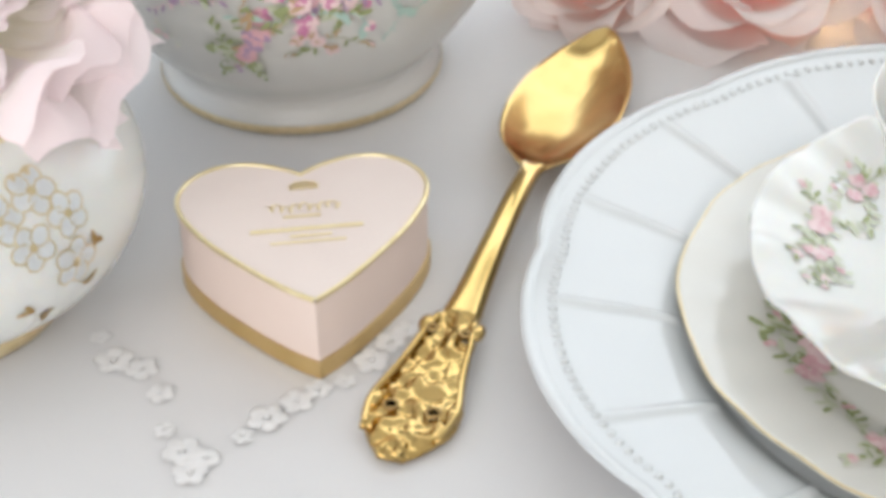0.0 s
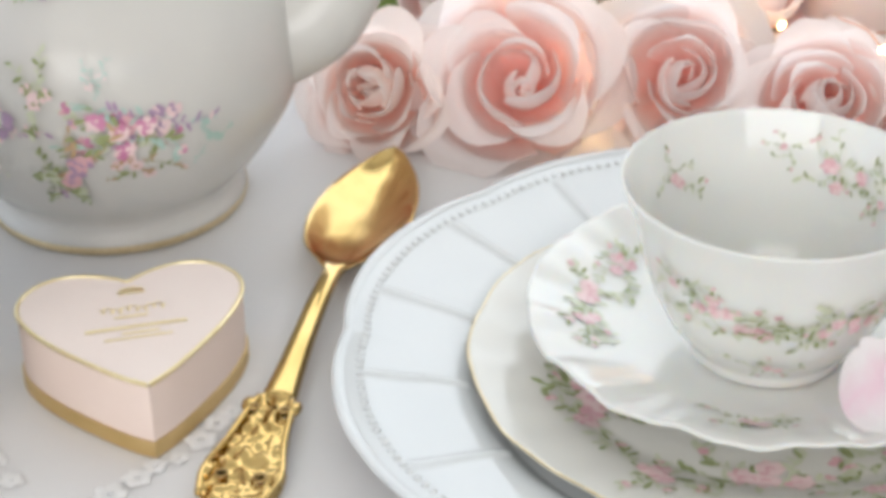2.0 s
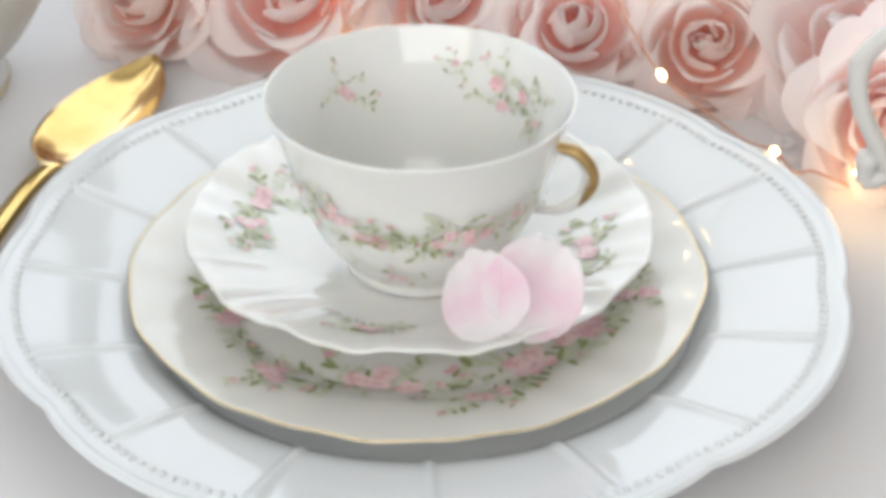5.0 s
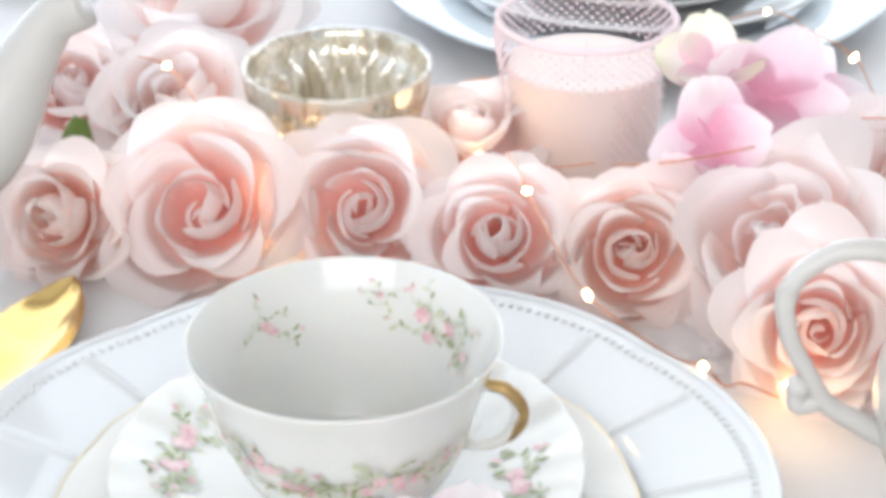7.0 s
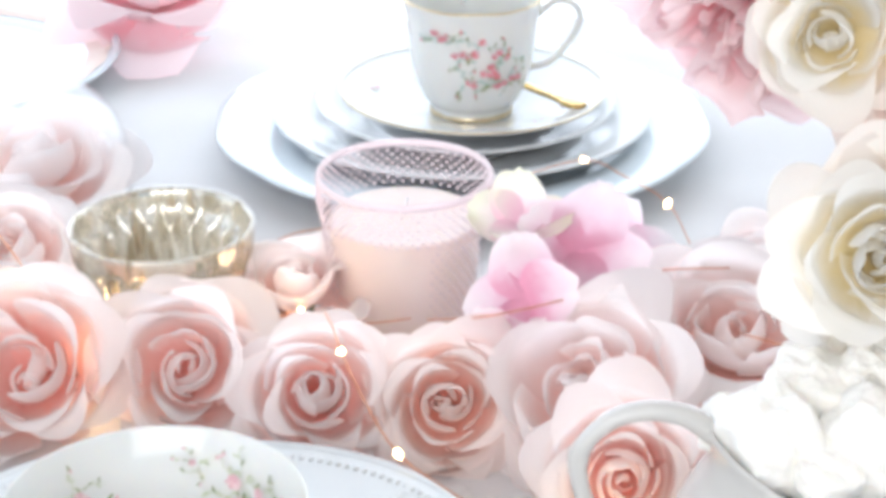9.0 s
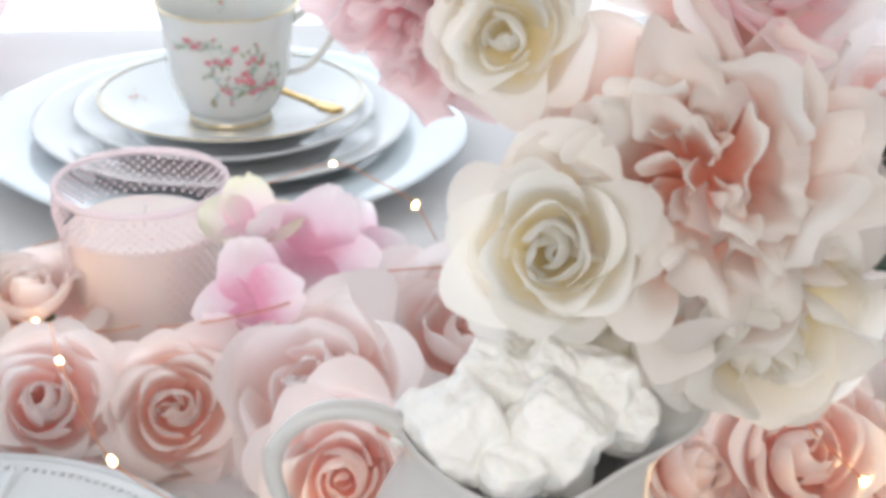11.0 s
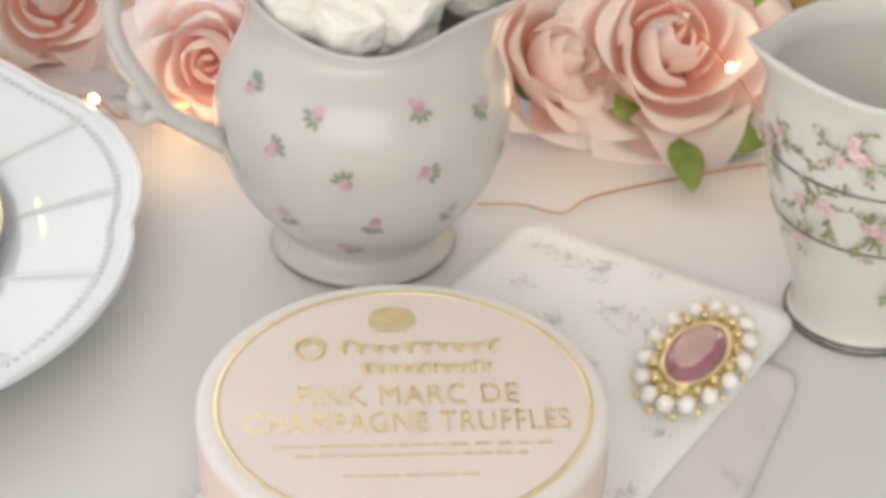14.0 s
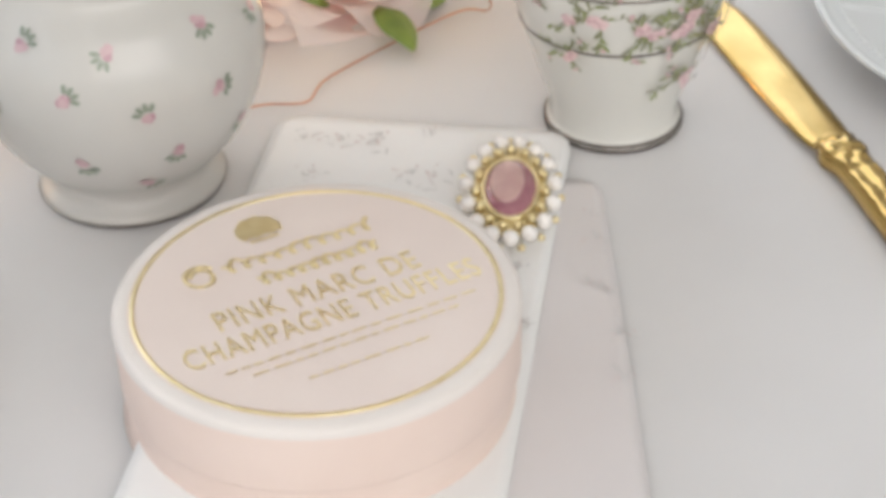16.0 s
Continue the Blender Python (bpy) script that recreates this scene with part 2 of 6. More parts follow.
# painted decoration
T_PINK = plain("transfer_rose", (0.68, 0.40, 0.43), 0.2)
T_BLUSH = plain("transfer_blush", (0.76, 0.57, 0.57), 0.2)
T_RED = plain("transfer_red", (0.68, 0.17, 0.20), 0.2)
T_GREEN = plain("transfer_green", (0.29, 0.33, 0.15), 0.2)
T_PALEGREEN = plain("transfer_pale_green", (0.57, 0.60, 0.44), 0.2)
T_MAUVE = plain("transfer_mauve", (0.40, 0.28, 0.40), 0.2)
T_TEAL = plain("transfer_teal", (0.42, 0.56, 0.50), 0.2)
T_BROWN = plain("transfer_brown", (0.48, 0.33, 0.19), 0.2)
# petals
P_PEACH = petal_material("peach_petal", (0.98, 0.58, 0.47), (0.985, 0.80, 0.73), (0.985, 0.905, 0.87), 0.52)
P_BLUSH = petal_material("blush_petal", (0.985, 0.59, 0.52), (0.985, 0.83, 0.79), (0.985, 0.93, 0.915), 0.52)
P_PALE = petal_material("pale_pink_petal", (0.985, 0.73, 0.67), (0.985, 0.885, 0.86), (0.985, 0.945, 0.93), 0.60)
P_CREAM = petal_material("cream_pink_petal", (0.92, 0.88, 0.74), (0.955, 0.91, 0.88), (0.96, 0.85, 0.86), 0.42)
P_WHITE = petal_material("ivory_petal", (0.92, 0.82, 0.52), (0.95, 0.91, 0.82), (0.96, 0.94, 0.89), 0.55)
P_PEONY = petal_material("peony_petal", (0.93, 0.45, 0.31), (0.95, 0.78, 0.69), (0.955, 0.91, 0.85), 0.54)
P_ROSY = petal_material("rosy_petal", (0.93, 0.55, 0.58), (0.95, 0.72, 0.74), (0.96, 0.83, 0.84), 0.58)
P_HYD = petal_material("hydrangea_petal", (0.87, 0.46, 0.60), (0.94, 0.74, 0.82), (0.965, 0.88, 0.90), 0.4)
P_HYDG = petal_material("hydrangea_green_petal", (0.94, 0.66, 0.74), (0.93, 0.82, 0.78), (0.90, 0.89, 0.70), 0.4)
P_FADE = petal_material("fading_petal", (0.93, 0.90, 0.90), (0.945, 0.72, 0.81), (0.955, 0.91, 0.92), 0.5)
P_LILAC = petal_material("lilac_petal", (0.70, 0.46, 0.50), (0.82, 0.62, 0.65), (0.88, 0.75, 0.77), 0.3)


# ---- building helpers ----
def thing(name, label, category, m=None, group="", kind=""):
    ob = new(name)
    ob.empty_display_size = 0.01
    if m is not None:
        ob.matrix_basis = m
    return tagged(ob, label, category, group, kind)


def part(name, bm, material, parent, label="", smooth=True):
    me = bpy.data.meshes.new(name)
    bm.normal_update()
    bm.to_mesh(me)
    bm.free()
    for mt in material if isinstance(material, (list, tuple)) else [material]:
        me.materials.append(mt)
    if smooth:
        me.polygons.foreach_set("use_smooth", [True] * len(me.polygons))
    ob = new(name, me)
    ob.parent = parent
    if label:
        tagged(ob, label)
    return ob


def spline(pts, n):
    """Smooth points through the given ones (Catmull-Rom), any dimension."""
    p = [np.array(q, float) for q in pts]
    p = [2 * p[0] - p[1]] + p + [2 * p[-1] - p[-2]]
    out = []
    for i in range(1, len(p) - 2):
        for k in range(n):
            t = k / n
            out.append(0.5 * (2 * p[i] + (p[i + 1] - p[i - 1]) * t + (2 * p[i - 1] - 5 * p[i] + 4 * p[i + 1] - p[i + 2]) * t * t + (3 * p[i] - p[i - 1] - 3 * p[i + 1] + p[i + 2]) * t ** 3))
    out.append(p[-2])
    return out


def lathe(profile, n=96, shape=None, closed=False):
    """A turned form. shape(r, z, angle, share) may reshape each point; profile may loop back to close."""
    bm = bmesh.new()
    rings = []
    m = len(profile)
    for i, (r, z) in enumerate(profile):
        ring = []
        for k in range(n):
            a = 2 * math.pi * k / n
            rr, zz = shape(r, z, a, i / (m - 1)) if shape else (r, z)
            ring.append(bm.verts.new((rr * math.cos(a), rr * math.sin(a), zz)))
        rings.append(ring)
    pairs = list(zip(rings, rings[1:])) + ([(rings[-1], rings[0])] if closed else [])
    for a, b in pairs:
        for k in range(n):
            bm.faces.new((a[k], a[(k + 1) % n], b[(k + 1) % n], b[k]))
    if not closed:
        for ring, flip in ((rings[0], True), (rings[-1], False)):
            if max(v.co.xy.length for v in ring) < 0.012:
                bm.faces.new(ring[::-1] if flip else ring)
    return bm


def tube(pts, radius, n=10, flat=1.0, bm=None, close=True):
    """A tube along points; radius a number or one for each share of the length; flat squeezes it."""
    bm = bm or bmesh.new()
    pts = [Vector(p) for p in pts]
    rings = []
    up = Vector((0.3, 0.2, 1)).normalized()
    for i, p in enumerate(pts):
        d = (pts[min(i + 1, len(pts) - 1)] - pts[max(i - 1, 0)]).normalized()
        side = d.cross(up)
        if side.length < 1e-3:
            side = d.cross(Vector((1, 0, 0)))
        side.normalize()
        u = side.cross(d).normalized()
        r = radius(i / (len(pts) - 1)) if callable(radius) else radius
        rings.append([bm.verts.new(p + side * r * math.cos(2 * math.pi * k / n) + u * r * flat * math.sin(2 * math.pi * k / n)) for k in range(n)])
    for a, b in zip(rings, rings[1:]):
        for k in range(n):
            bm.faces.new((a[k], a[(k + 1) % n], b[(k + 1) % n], b[k]))
    if close:
        bm.faces.new(rings[0][::-1])
        bm.faces.new(rings[-1])
    return bm


def ball(bm, at, r, sub=2, squash=(1, 1, 1)):
    got = bmesh.ops.create_icosphere(bm, subdivisions=sub, radius=r)
    for v in got["verts"]:
        v.co = Vector(at) + Vector((v.co.x * squash[0], v.co.y * squash[1], v.co.z * squash[2]))
    return got["verts"]


def prism(outline, z0, z1, bevel=0.0):
    """An upright prism over an outline, with softened upper and lower edges."""
    bm = bmesh.new()
    c = np.mean(np.array(outline), axis=0)

    def ring(z, inset):
        out = []
        for x, y in outline:
            d = math.hypot(x - c[0], y - c[1])
            k = 1 - inset / d if d > 1e-6 else 1
            out.append(bm.verts.new((c[0] + (x - c[0]) * k, c[1] + (y - c[1]) * k, z)))
        return out
    steps = [(z0, bevel), (z0 + bevel, 0), (z1 - bevel, 0), (z1 - 0.3 * bevel, 0.3 * bevel), (z1, bevel)] if bevel else [(z0, 0), (z1, 0)]
    rings = [ring(z, i) for z, i in steps]
    n = len(outline)
    for a, b in zip(rings, rings[1:]):
        for k in range(n):
            bm.faces.new((a[k], a[(k + 1) % n], b[(k + 1) % n], b[k]))
    bm.faces.new(rings[0][::-1])
    bm.faces.new(rings[-1])
    return bm


# decoration laid on turned forms
class Skin:
    """The outer side of a turned form: maps (along, across) metres round a start to a point just off the glaze."""

    def __init__(self, profile, lift=0.0003, shape=None):
        self.p = [np.array(q, float) for q in profile]
        self.s = np.r_[0, np.cumsum([np.linalg.norm(b - a) for a, b in zip(self.p, self.p[1:])])]
        self.lift, self.shape = lift, shape

    def at(self, s, a):
        s = min(max(s, 1e-5), self.s[-1] - 1e-5)
        i = int(np.searchsorted(self.s, s)) - 1
        k = (s - self.s[i]) / (self.s[i + 1] - self.s[i])
        q = self.p[i] * (1 - k) + self.p[i + 1] * k
        d = self.p[i + 1] - self.p[i]
        d = d / np.linalg.norm(d)
        r, z = q[0] + d[1] * self.lift, q[1] - d[0] * self.lift
        if self.shape:
            r, z = self.shape(r, z, a, 0.5)
        return (r * math.cos(a), r * math.sin(a), z)

    def blob(self, bm, s0, a0, x, y, rx, ry, rot, slot, n=9):
        self.lift += 2.5e-6  # overlapping strokes lie a hair above one another
        r0 = max(0.006, np.interp(s0 + y, self.s, [q[0] for q in self.p]))
        vs = []
        for k in range(n):
            t = 2 * math.pi * k / n
            ex, ey = rx * math.cos(t), ry * math.sin(t)
            dx, dy = x + ex * math.cos(rot) - ey * math.sin(rot), y + ex * math.sin(rot) + ey * math.cos(rot)
            vs.append(bm.verts.new(self.at(s0 + dy, a0 + dx / r0)))
        c = bm.verts.new(self.at(s0 + y, a0 + x / r0))
        for k in range(n):
            bm.faces.new((c, vs[k], vs[(k + 1) % n])).material_index = slot


def spray(skin, s0, a0, size, rng, blooms=3, leaves=22, spread=(1.0, 0.55)):
    """A painted spray: trailing stalks with small leaves along them, buds at their ends and a few layered blooms. Material slots: bloom, pale bloom, leaf, pale leaf."""
    bm = bmesh.new()
    stalks = 5 if leaves > 12 else 3
    for j in range(stalks):
        d = 2 * math.pi * (j + rng.uniform(-0.3, 0.3)) / stalks
        x, y = rng.uniform(-0.15, 0.15) * size, rng.uniform(-0.1, 0.1) * size
        for k in range(10):
            d += rng.uniform(-0.45, 0.45)
            x, y = x + math.cos(d) * size * 0.105 * spread[0], y + math.sin(d) * size * 0.105 * spread[1]
            skin.blob(bm, s0, a0, x, y, size * 0.065, size * 0.011, d, 3, 5)
            if rng.random() < leaves * 0.2 / stalks:
                side = rng.choice((-1, 1))
                e, long = d + side * rng.uniform(0.5, 1.1), size * rng.uniform(0.06, 0.125)
                skin.blob(bm, s0, a0, x + math.cos(e) * long, y + math.sin(e) * long, long, long * rng.uniform(0.30, 0.45), e, 2 if rng.random() < 0.45 else 3, 7)
        if blooms and rng.random() < 0.6:
            for k in range(3):
                skin.blob(bm, s0, a0, x + rng.gauss(0, 0.03) * size, y + rng.gauss(0, 0.03) * size, size * 0.055, size * 0.04, rng.uniform(0, 6.28), rng.choice((0, 1)), 7)
    for j in range(blooms):
        t, q = rng.uniform(0, 6.28), rng.random() * 0.55
        x, y = math.cos(t) * q * size * spread[0], math.sin(t) * q * size * spread[1]
        for k in range(8):
            w = k * 0.785 + rng.uniform(-0.3, 0.3)
            skin.blob(bm, s0, a0, x + math.cos(w) * 0.085 * size, y + math.sin(w) * 0.075 * size, size * rng.uniform(0.06, 0.10), size * rng.uniform(0.045, 0.07), w, rng.choice((0, 1, 1)), 8)
        skin.blob(bm, s0, a0, x, y, size * 0.06, size * 0.05, 0, 0, 8)
        skin.blob(bm, s0, a0, x + 0.02 * size, y + 0.02 * size, size * 0.03, size * 0.025, 0, 1, 7)
    return bm


# ---- petals and flowers ----
def petal(bm, rim, zr, zf, wrap, turn, curl, rng, ruffle=0.03, nu=15, nv=12, notch=0.0, close=1.0, belly=0.6, shoulder=0.24):
    """One cupped petal round the z axis: rim its greatest radius, zr and zf the heights of lip and foot, wrap its half width in radians, close the share of the radius at the lip."""
    uvl = bm.loops.layers.uv.verify()
    ph = [rng.uniform(0, 6.28) for _ in range(4)]
    lean = rng.uniform(-0.14, 0.14)
    tuck = 0.06 + 0.20 * max(0.0, 1 - rim) ** 2
    off = Vector((rng.uniform(0, 90), rng.uniform(0, 90), 0))
    grid, tex = [], {}
    for j in range(nv + 1):
        v = j / nv
        row = []
        for i in range(nu + 1):
            u = 2 * i / nu - 1
            ve = v * (1 - shoulder * abs(u) ** 2.6 * v - notch * max(0, 1 - 12 * (u - lean) ** 2) * v + lean * 0.3 * u * v)
            ve *= 1 + 0.07 * max(0.0, 1 - abs(u - lean) * 1.6) * v ** 3
            lip = max(0.0, ve - 0.72) / 0.28
            if ve < belly:
                bulge = math.sin(math.pi / 2 * ve / belly) ** 0.55
            else:
                q = (ve - belly) / (1 - belly)
                bulge = 1 - (1 - close) * q * q * (3 - 2 * q)
            rad = 0.012 + (rim - 0.012) * bulge + curl * lip ** 2
            z = zf + (zr - zf) * ve ** 1.15 - 0.8 * curl * lip ** 2.6
            crease = noise.noise(Vector((u * 2.2, v * 1.6, 0)) + off) * 0.040 * rim + noise.noise(Vector((u * 5, v * 2.5, 5)) + off) * 0.012
            rad += ruffle * v * v * (math.sin(2.6 * u + ph[0]) + 0.5 * math.sin(6 * u + ph[1]))
            z += ruffle * v * v * (math.sin(3.5 * u + ph[2]) + 0.4 * math.sin(8 * u + ph[3]))
            a = turn + u * wrap * (0.35 + 0.65 * math.sin(math.pi * min(0.62, 0.15 + 0.5 * v)))
            # one side tucks under its neighbour
            rad = rad * (1 + tuck * u) + crease * v
            z += crease * 0.6 * v
            w = bm.verts.new((rad * math.cos(a), rad * math.sin(a), z))
            tex[w] = ((u + 1) / 2, v)
            row.append(w)
        grid.append(row)
    for j in range(nv):
        for i in range(nu):
            f = bm.faces.new((grid[j][i], grid[j][i + 1], grid[j + 1][i + 1], grid[j + 1][i]))
            for lo in f.loops:
                lo[uvl].uv = tex[lo.vert]
    return bm


def open_petal(bm, length, half, rng, bend=0.15, ruffle=0.04, nu=8, nv=8):
    """A nearly flat rounded petal that runs from the origin along +x, its middle slightly hollow."""
    uvl = bm.loops.layers.uv.verify()
    ph = rng.uniform(0, 6.28)
    grid, tex = [], {}
    for j in range(nv + 1):
        v = j / nv
        row = []
        for i in range(nu + 1):
            u = 2 * i / nu - 1
            w = half * (0.16 + 0.84 * math.sqrt(max(0.0, math.sin(math.pi * (0.04 + 0.90 * v ** 0.8)))))
            x = length * (v - 0.10 * u * u * v)
            w *= 1 + 0.10 * v * noise.noise((u * 2 + ph, v * 3, ph))
            x *= 1 + 0.07 * v * noise.noise((u * 3, ph, 2))
            q = bm.verts.new((x, u * w, bend * length * (v * v) + 0.22 * half * u * u + ruffle * length * v * math.sin(4 * u + ph)))
            tex[q] = ((u + 1) / 2, v)
            row.append(q)
        grid.append(row)
    for j in range(nv):
        for i in range(nu):
            f = bm.faces.new((grid[j][i], grid[j][i + 1], grid[j + 1][i + 1], grid[j + 1][i]))
            for lo in f.loops:
                lo[uvl].uv = tex[lo.vert]
    return bm


# layers of a bloom: number, greatest radius, lip height, foot height, half width, curl, share of the radius at the lip, height share of the belly
ROSE = [(1, 0.11, 0.68, 0.10, 3.0, 0.0, 0.40, 0.55), (2, 0.22, 0.69, 0.06, 1.9, 0.0, 0.58, 0.55), (3, 0.33, 0.68, 0.02, 1.40, 0.02, 0.72, 0.56), (3, 0.45, 0.65, -0.05, 1.30, 0.05, 0.88, 0.6),
        (4, 0.60, 0.60, -0.14, 1.02, 0.10, 1.0, 0.68), (5, 0.77, 0.45, -0.24, 0.86, 0.17, 1.04, 0.72), (5, 0.92, 0.16, -0.32, 0.86, 0.18, 1.06, 0.74)]
OPEN = [(1, 0.13, 0.52, 0.08, 3.0, 0.0, 0.42, 0.55), (2, 0.26, 0.56, 0.04, 1.9, 0.01, 0.62, 0.55), (3, 0.40, 0.58, -0.02, 1.4, 0.04, 0.80, 0.58),
        (4, 0.60, 0.62, -0.10, 1.1, 0.11, 1.0, 0.70), (5, 0.80, 0.48, -0.20, 0.90, 0.19, 1.05, 0.74), (5, 0.96, 0.18, -0.30, 0.90, 0.20, 1.06, 0.76)]
PEONY = [(4, 0.12, 0.50, 0.16, 0.9, 0.04, 1.0, 0.9), (6, 0.24, 0.58, 0.16, 0.66, 0.07, 0.9, 0.8), (8, 0.37, 0.60, 0.14, 0.52, 0.12, 0.95, 0.85), (9, 0.50, 0.58, 0.08, 0.50, 0.16, 1.0, 0.9), (9, 0.64, 0.50, 0.0, 0.50, 0.18, 1.0, 0.9),
         (8, 0.78, 0.36, -0.10, 0.58, 0.15, 1.0, 0.9), (7, 0.92, 0.12, -0.22, 0.62, 0.12, 1.0, 0.9), (7, 1.03, -0.16, -0.32, 0.62, 0.06, 1.0, 0.9)]


def flower(name, label, plan, material, radius, seed, m, group, ruffle=0.035, notch=0.0, leaves=0, calyx=True, outer=None, category="rose"):
    """A fabric bloom with every petal a piece of its own; its axis is local z, its foot below."""
    rng = random.Random(seed)
    ob = thing(name, label, category, m @ Matrix.Scale(radius * 1.17, 4), group)
    turn = rng.uniform(0, 6)
    wild = 0.2 if plan is PEONY else 0.13 if plan is OPEN else 0.09
    jolt = 24 if plan is PEONY else 12 if plan is OPEN else 9
    lean_x, lean_y = rng.uniform(-0.10, 0.10), rng.uniform(-0.10, 0.10)
    for k, (n, rim, zr, zf, wrap, curl, close, belly) in enumerate(plan):
        turn += 0.7
        for i in range(n):
            bm = bmesh.new()
            petal(bm, rim * rng.uniform(1 - wild, 1 + wild), zr + rng.uniform(-wild, wild), zf, wrap * rng.uniform(0.9, 1.1), turn + 2 * math.pi * (i + rng.uniform(-0.12, 0.12)) / n, curl * rng.uniform(0.5, 1.6), rng, ruffle * (0.25 + 0.22 * k), notch=notch, close=close, belly=belly, shoulder=0.13 if plan is PEONY else 0.22 if k < 4 else 0.34)
            knock = pose(0, 0, 0, rng.uniform(-jolt, jolt), rng.uniform(-jolt, jolt), 0)
            for v in bm.verts:
                v.co = knock @ (v.co + Vector((lean_x, lean_y, 0)) * max(0.0, 0.9 - rim))
            part("petal", bm, outer if outer and k >= len(plan) - 2 else material, ob)
    if calyx:
        part("calyx", lathe(spline([(0.02, -0.46), (0.16, -0.44), (0.3, -0.36), (0.34, -0.26), (0.2, -0.2), (0.02, -0.18)], 3), 14), M_STEM, ob, "green calyx")
    for i in range(leaves):
        a = turn + i * 2.3
        bm = bmesh.new()
        open_petal(bm, 0.9, 0.3, rng, -0.1)
        for v in bm.verts:
            v.co = pose(0, 0, -0.36, 0, 0, math.degrees(a)) @ (v.co + Vector((0.60, 0, 0)))
        part("leaf", bm, M_LEAF, ob, "green silk leaf")
    return ob


def facing(x, y, z, to, spin=0.0):
    """The pose of a bloom at a place whose axis points along to."""
    q = Vector(to).normalized().to_track_quat("Z", "Y").to_matrix().to_4x4()
    return Matrix.Translation((x, y, z)) @ q @ pose(0, 0, 0, 0, 0, spin)



# ---- the room ----
def slab(name, x0, x1, y0, y1, z0, z1, material, label, category):
    bm = bmesh.new()
    bmesh.ops.create_cube(bm, size=1)
    for v in bm.verts:
        v.co = Vector(((x0 + x1) / 2 + v.co.x * (x1 - x0), (y0 + y1) / 2 + v.co.y * (y1 - y0), (z0 + z1) / 2 + v.co.z * (z1 - z0)))
    ob = part(name, bm, material, None, smooth=False)
    return tagged(ob, label, category, kind="structure")


# unseen shell added round the table; its pale sides bounce the light
slab("floor", -1.8, 2.2, -2.2, 1.12, -0.80, -0.75, M_WOOD, "pale wooden floor of the room", "floor")
slab("ceiling", -1.8, 2.2, -2.2, 1.12, 1.75, 1.80, M_WALL, "unseen white ceiling added to close the room", "ceiling")
# the south opening is made up to admit the added front fill
slab("wall_south", -1.8, -1.05, -2.2, -2.1, -0.75, 1.75, M_WALL, "unseen white wall beside the opening added for the front fill", "wall")
slab("wall_south", 1.65, 2.2, -2.2, -2.1, -0.75, 1.75, M_WALL, "unseen white wall beside the opening added for the front fill", "wall")
slab("wall_south", -1.05, 1.65, -2.2, -2.1, -0.75, 0.05, M_WALL, "unseen white wall below the opening added for the front fill", "wall")
slab("wall_south", -1.05, 1.65, -2.2, -2.1, 1.65, 1.75, M_WALL, "unseen white wall above the opening added for the front fill", "wall")
slab("wall_east", 2.1, 2.2, -2.1, 1.02, -0.75, 1.75, M_WALL, "unseen white wall added to close the room", "wall")
# the north and west walls have wide window openings
slab("wall_north", -1.8, -1.15, 1.02, 1.12, -0.75, 1.75, M_WALL, "white wall beside the tall bright window", "wall")
slab("wall_north", 1.55, 2.2, 1.02, 1.12, -0.75, 1.75, M_WALL, "white wall beside the tall bright window", "wall")
slab("wall_north", -1.15, 1.55, 1.02, 1.12, 1.6, 1.75, M_WALL, "white wall above the tall bright window", "wall")
slab("wall_west", -1.8, -1.7, -2.1, -1.0, -0.75, 1.75, M_WALL, "white wall beside the side window", "wall")
slab("wall_west", -1.8, -1.7, 1.0, 1.02, -0.75, 1.75, M_WALL, "white wall beside the side window", "wall")
slab("wall_west", -1.8, -1.7, -1.0, 1.0, -0.75, 0.0, M_WALL, "white wall below the side window", "wall")
slab("wall_west", -1.8, -1.7, -1.0, 1.0, 1.5, 1.75, M_WALL, "white wall above the side window", "wall")


bm = bmesh.new()
bm.faces.new([bm.verts.new(q) for q in ((-1.3, 1.16, -0.75), (1.7, 1.16, -0.75), (1.7, 1.16, 1.7), (-1.3, 1.16, 1.7))])
tagged(part("backdrop", bm, glow("hazy_daylight", (0.93, 0.97, 1.0), 0.9), None, smooth=False), "bright hazy daylight outside the window", "backdrop", kind="structure")


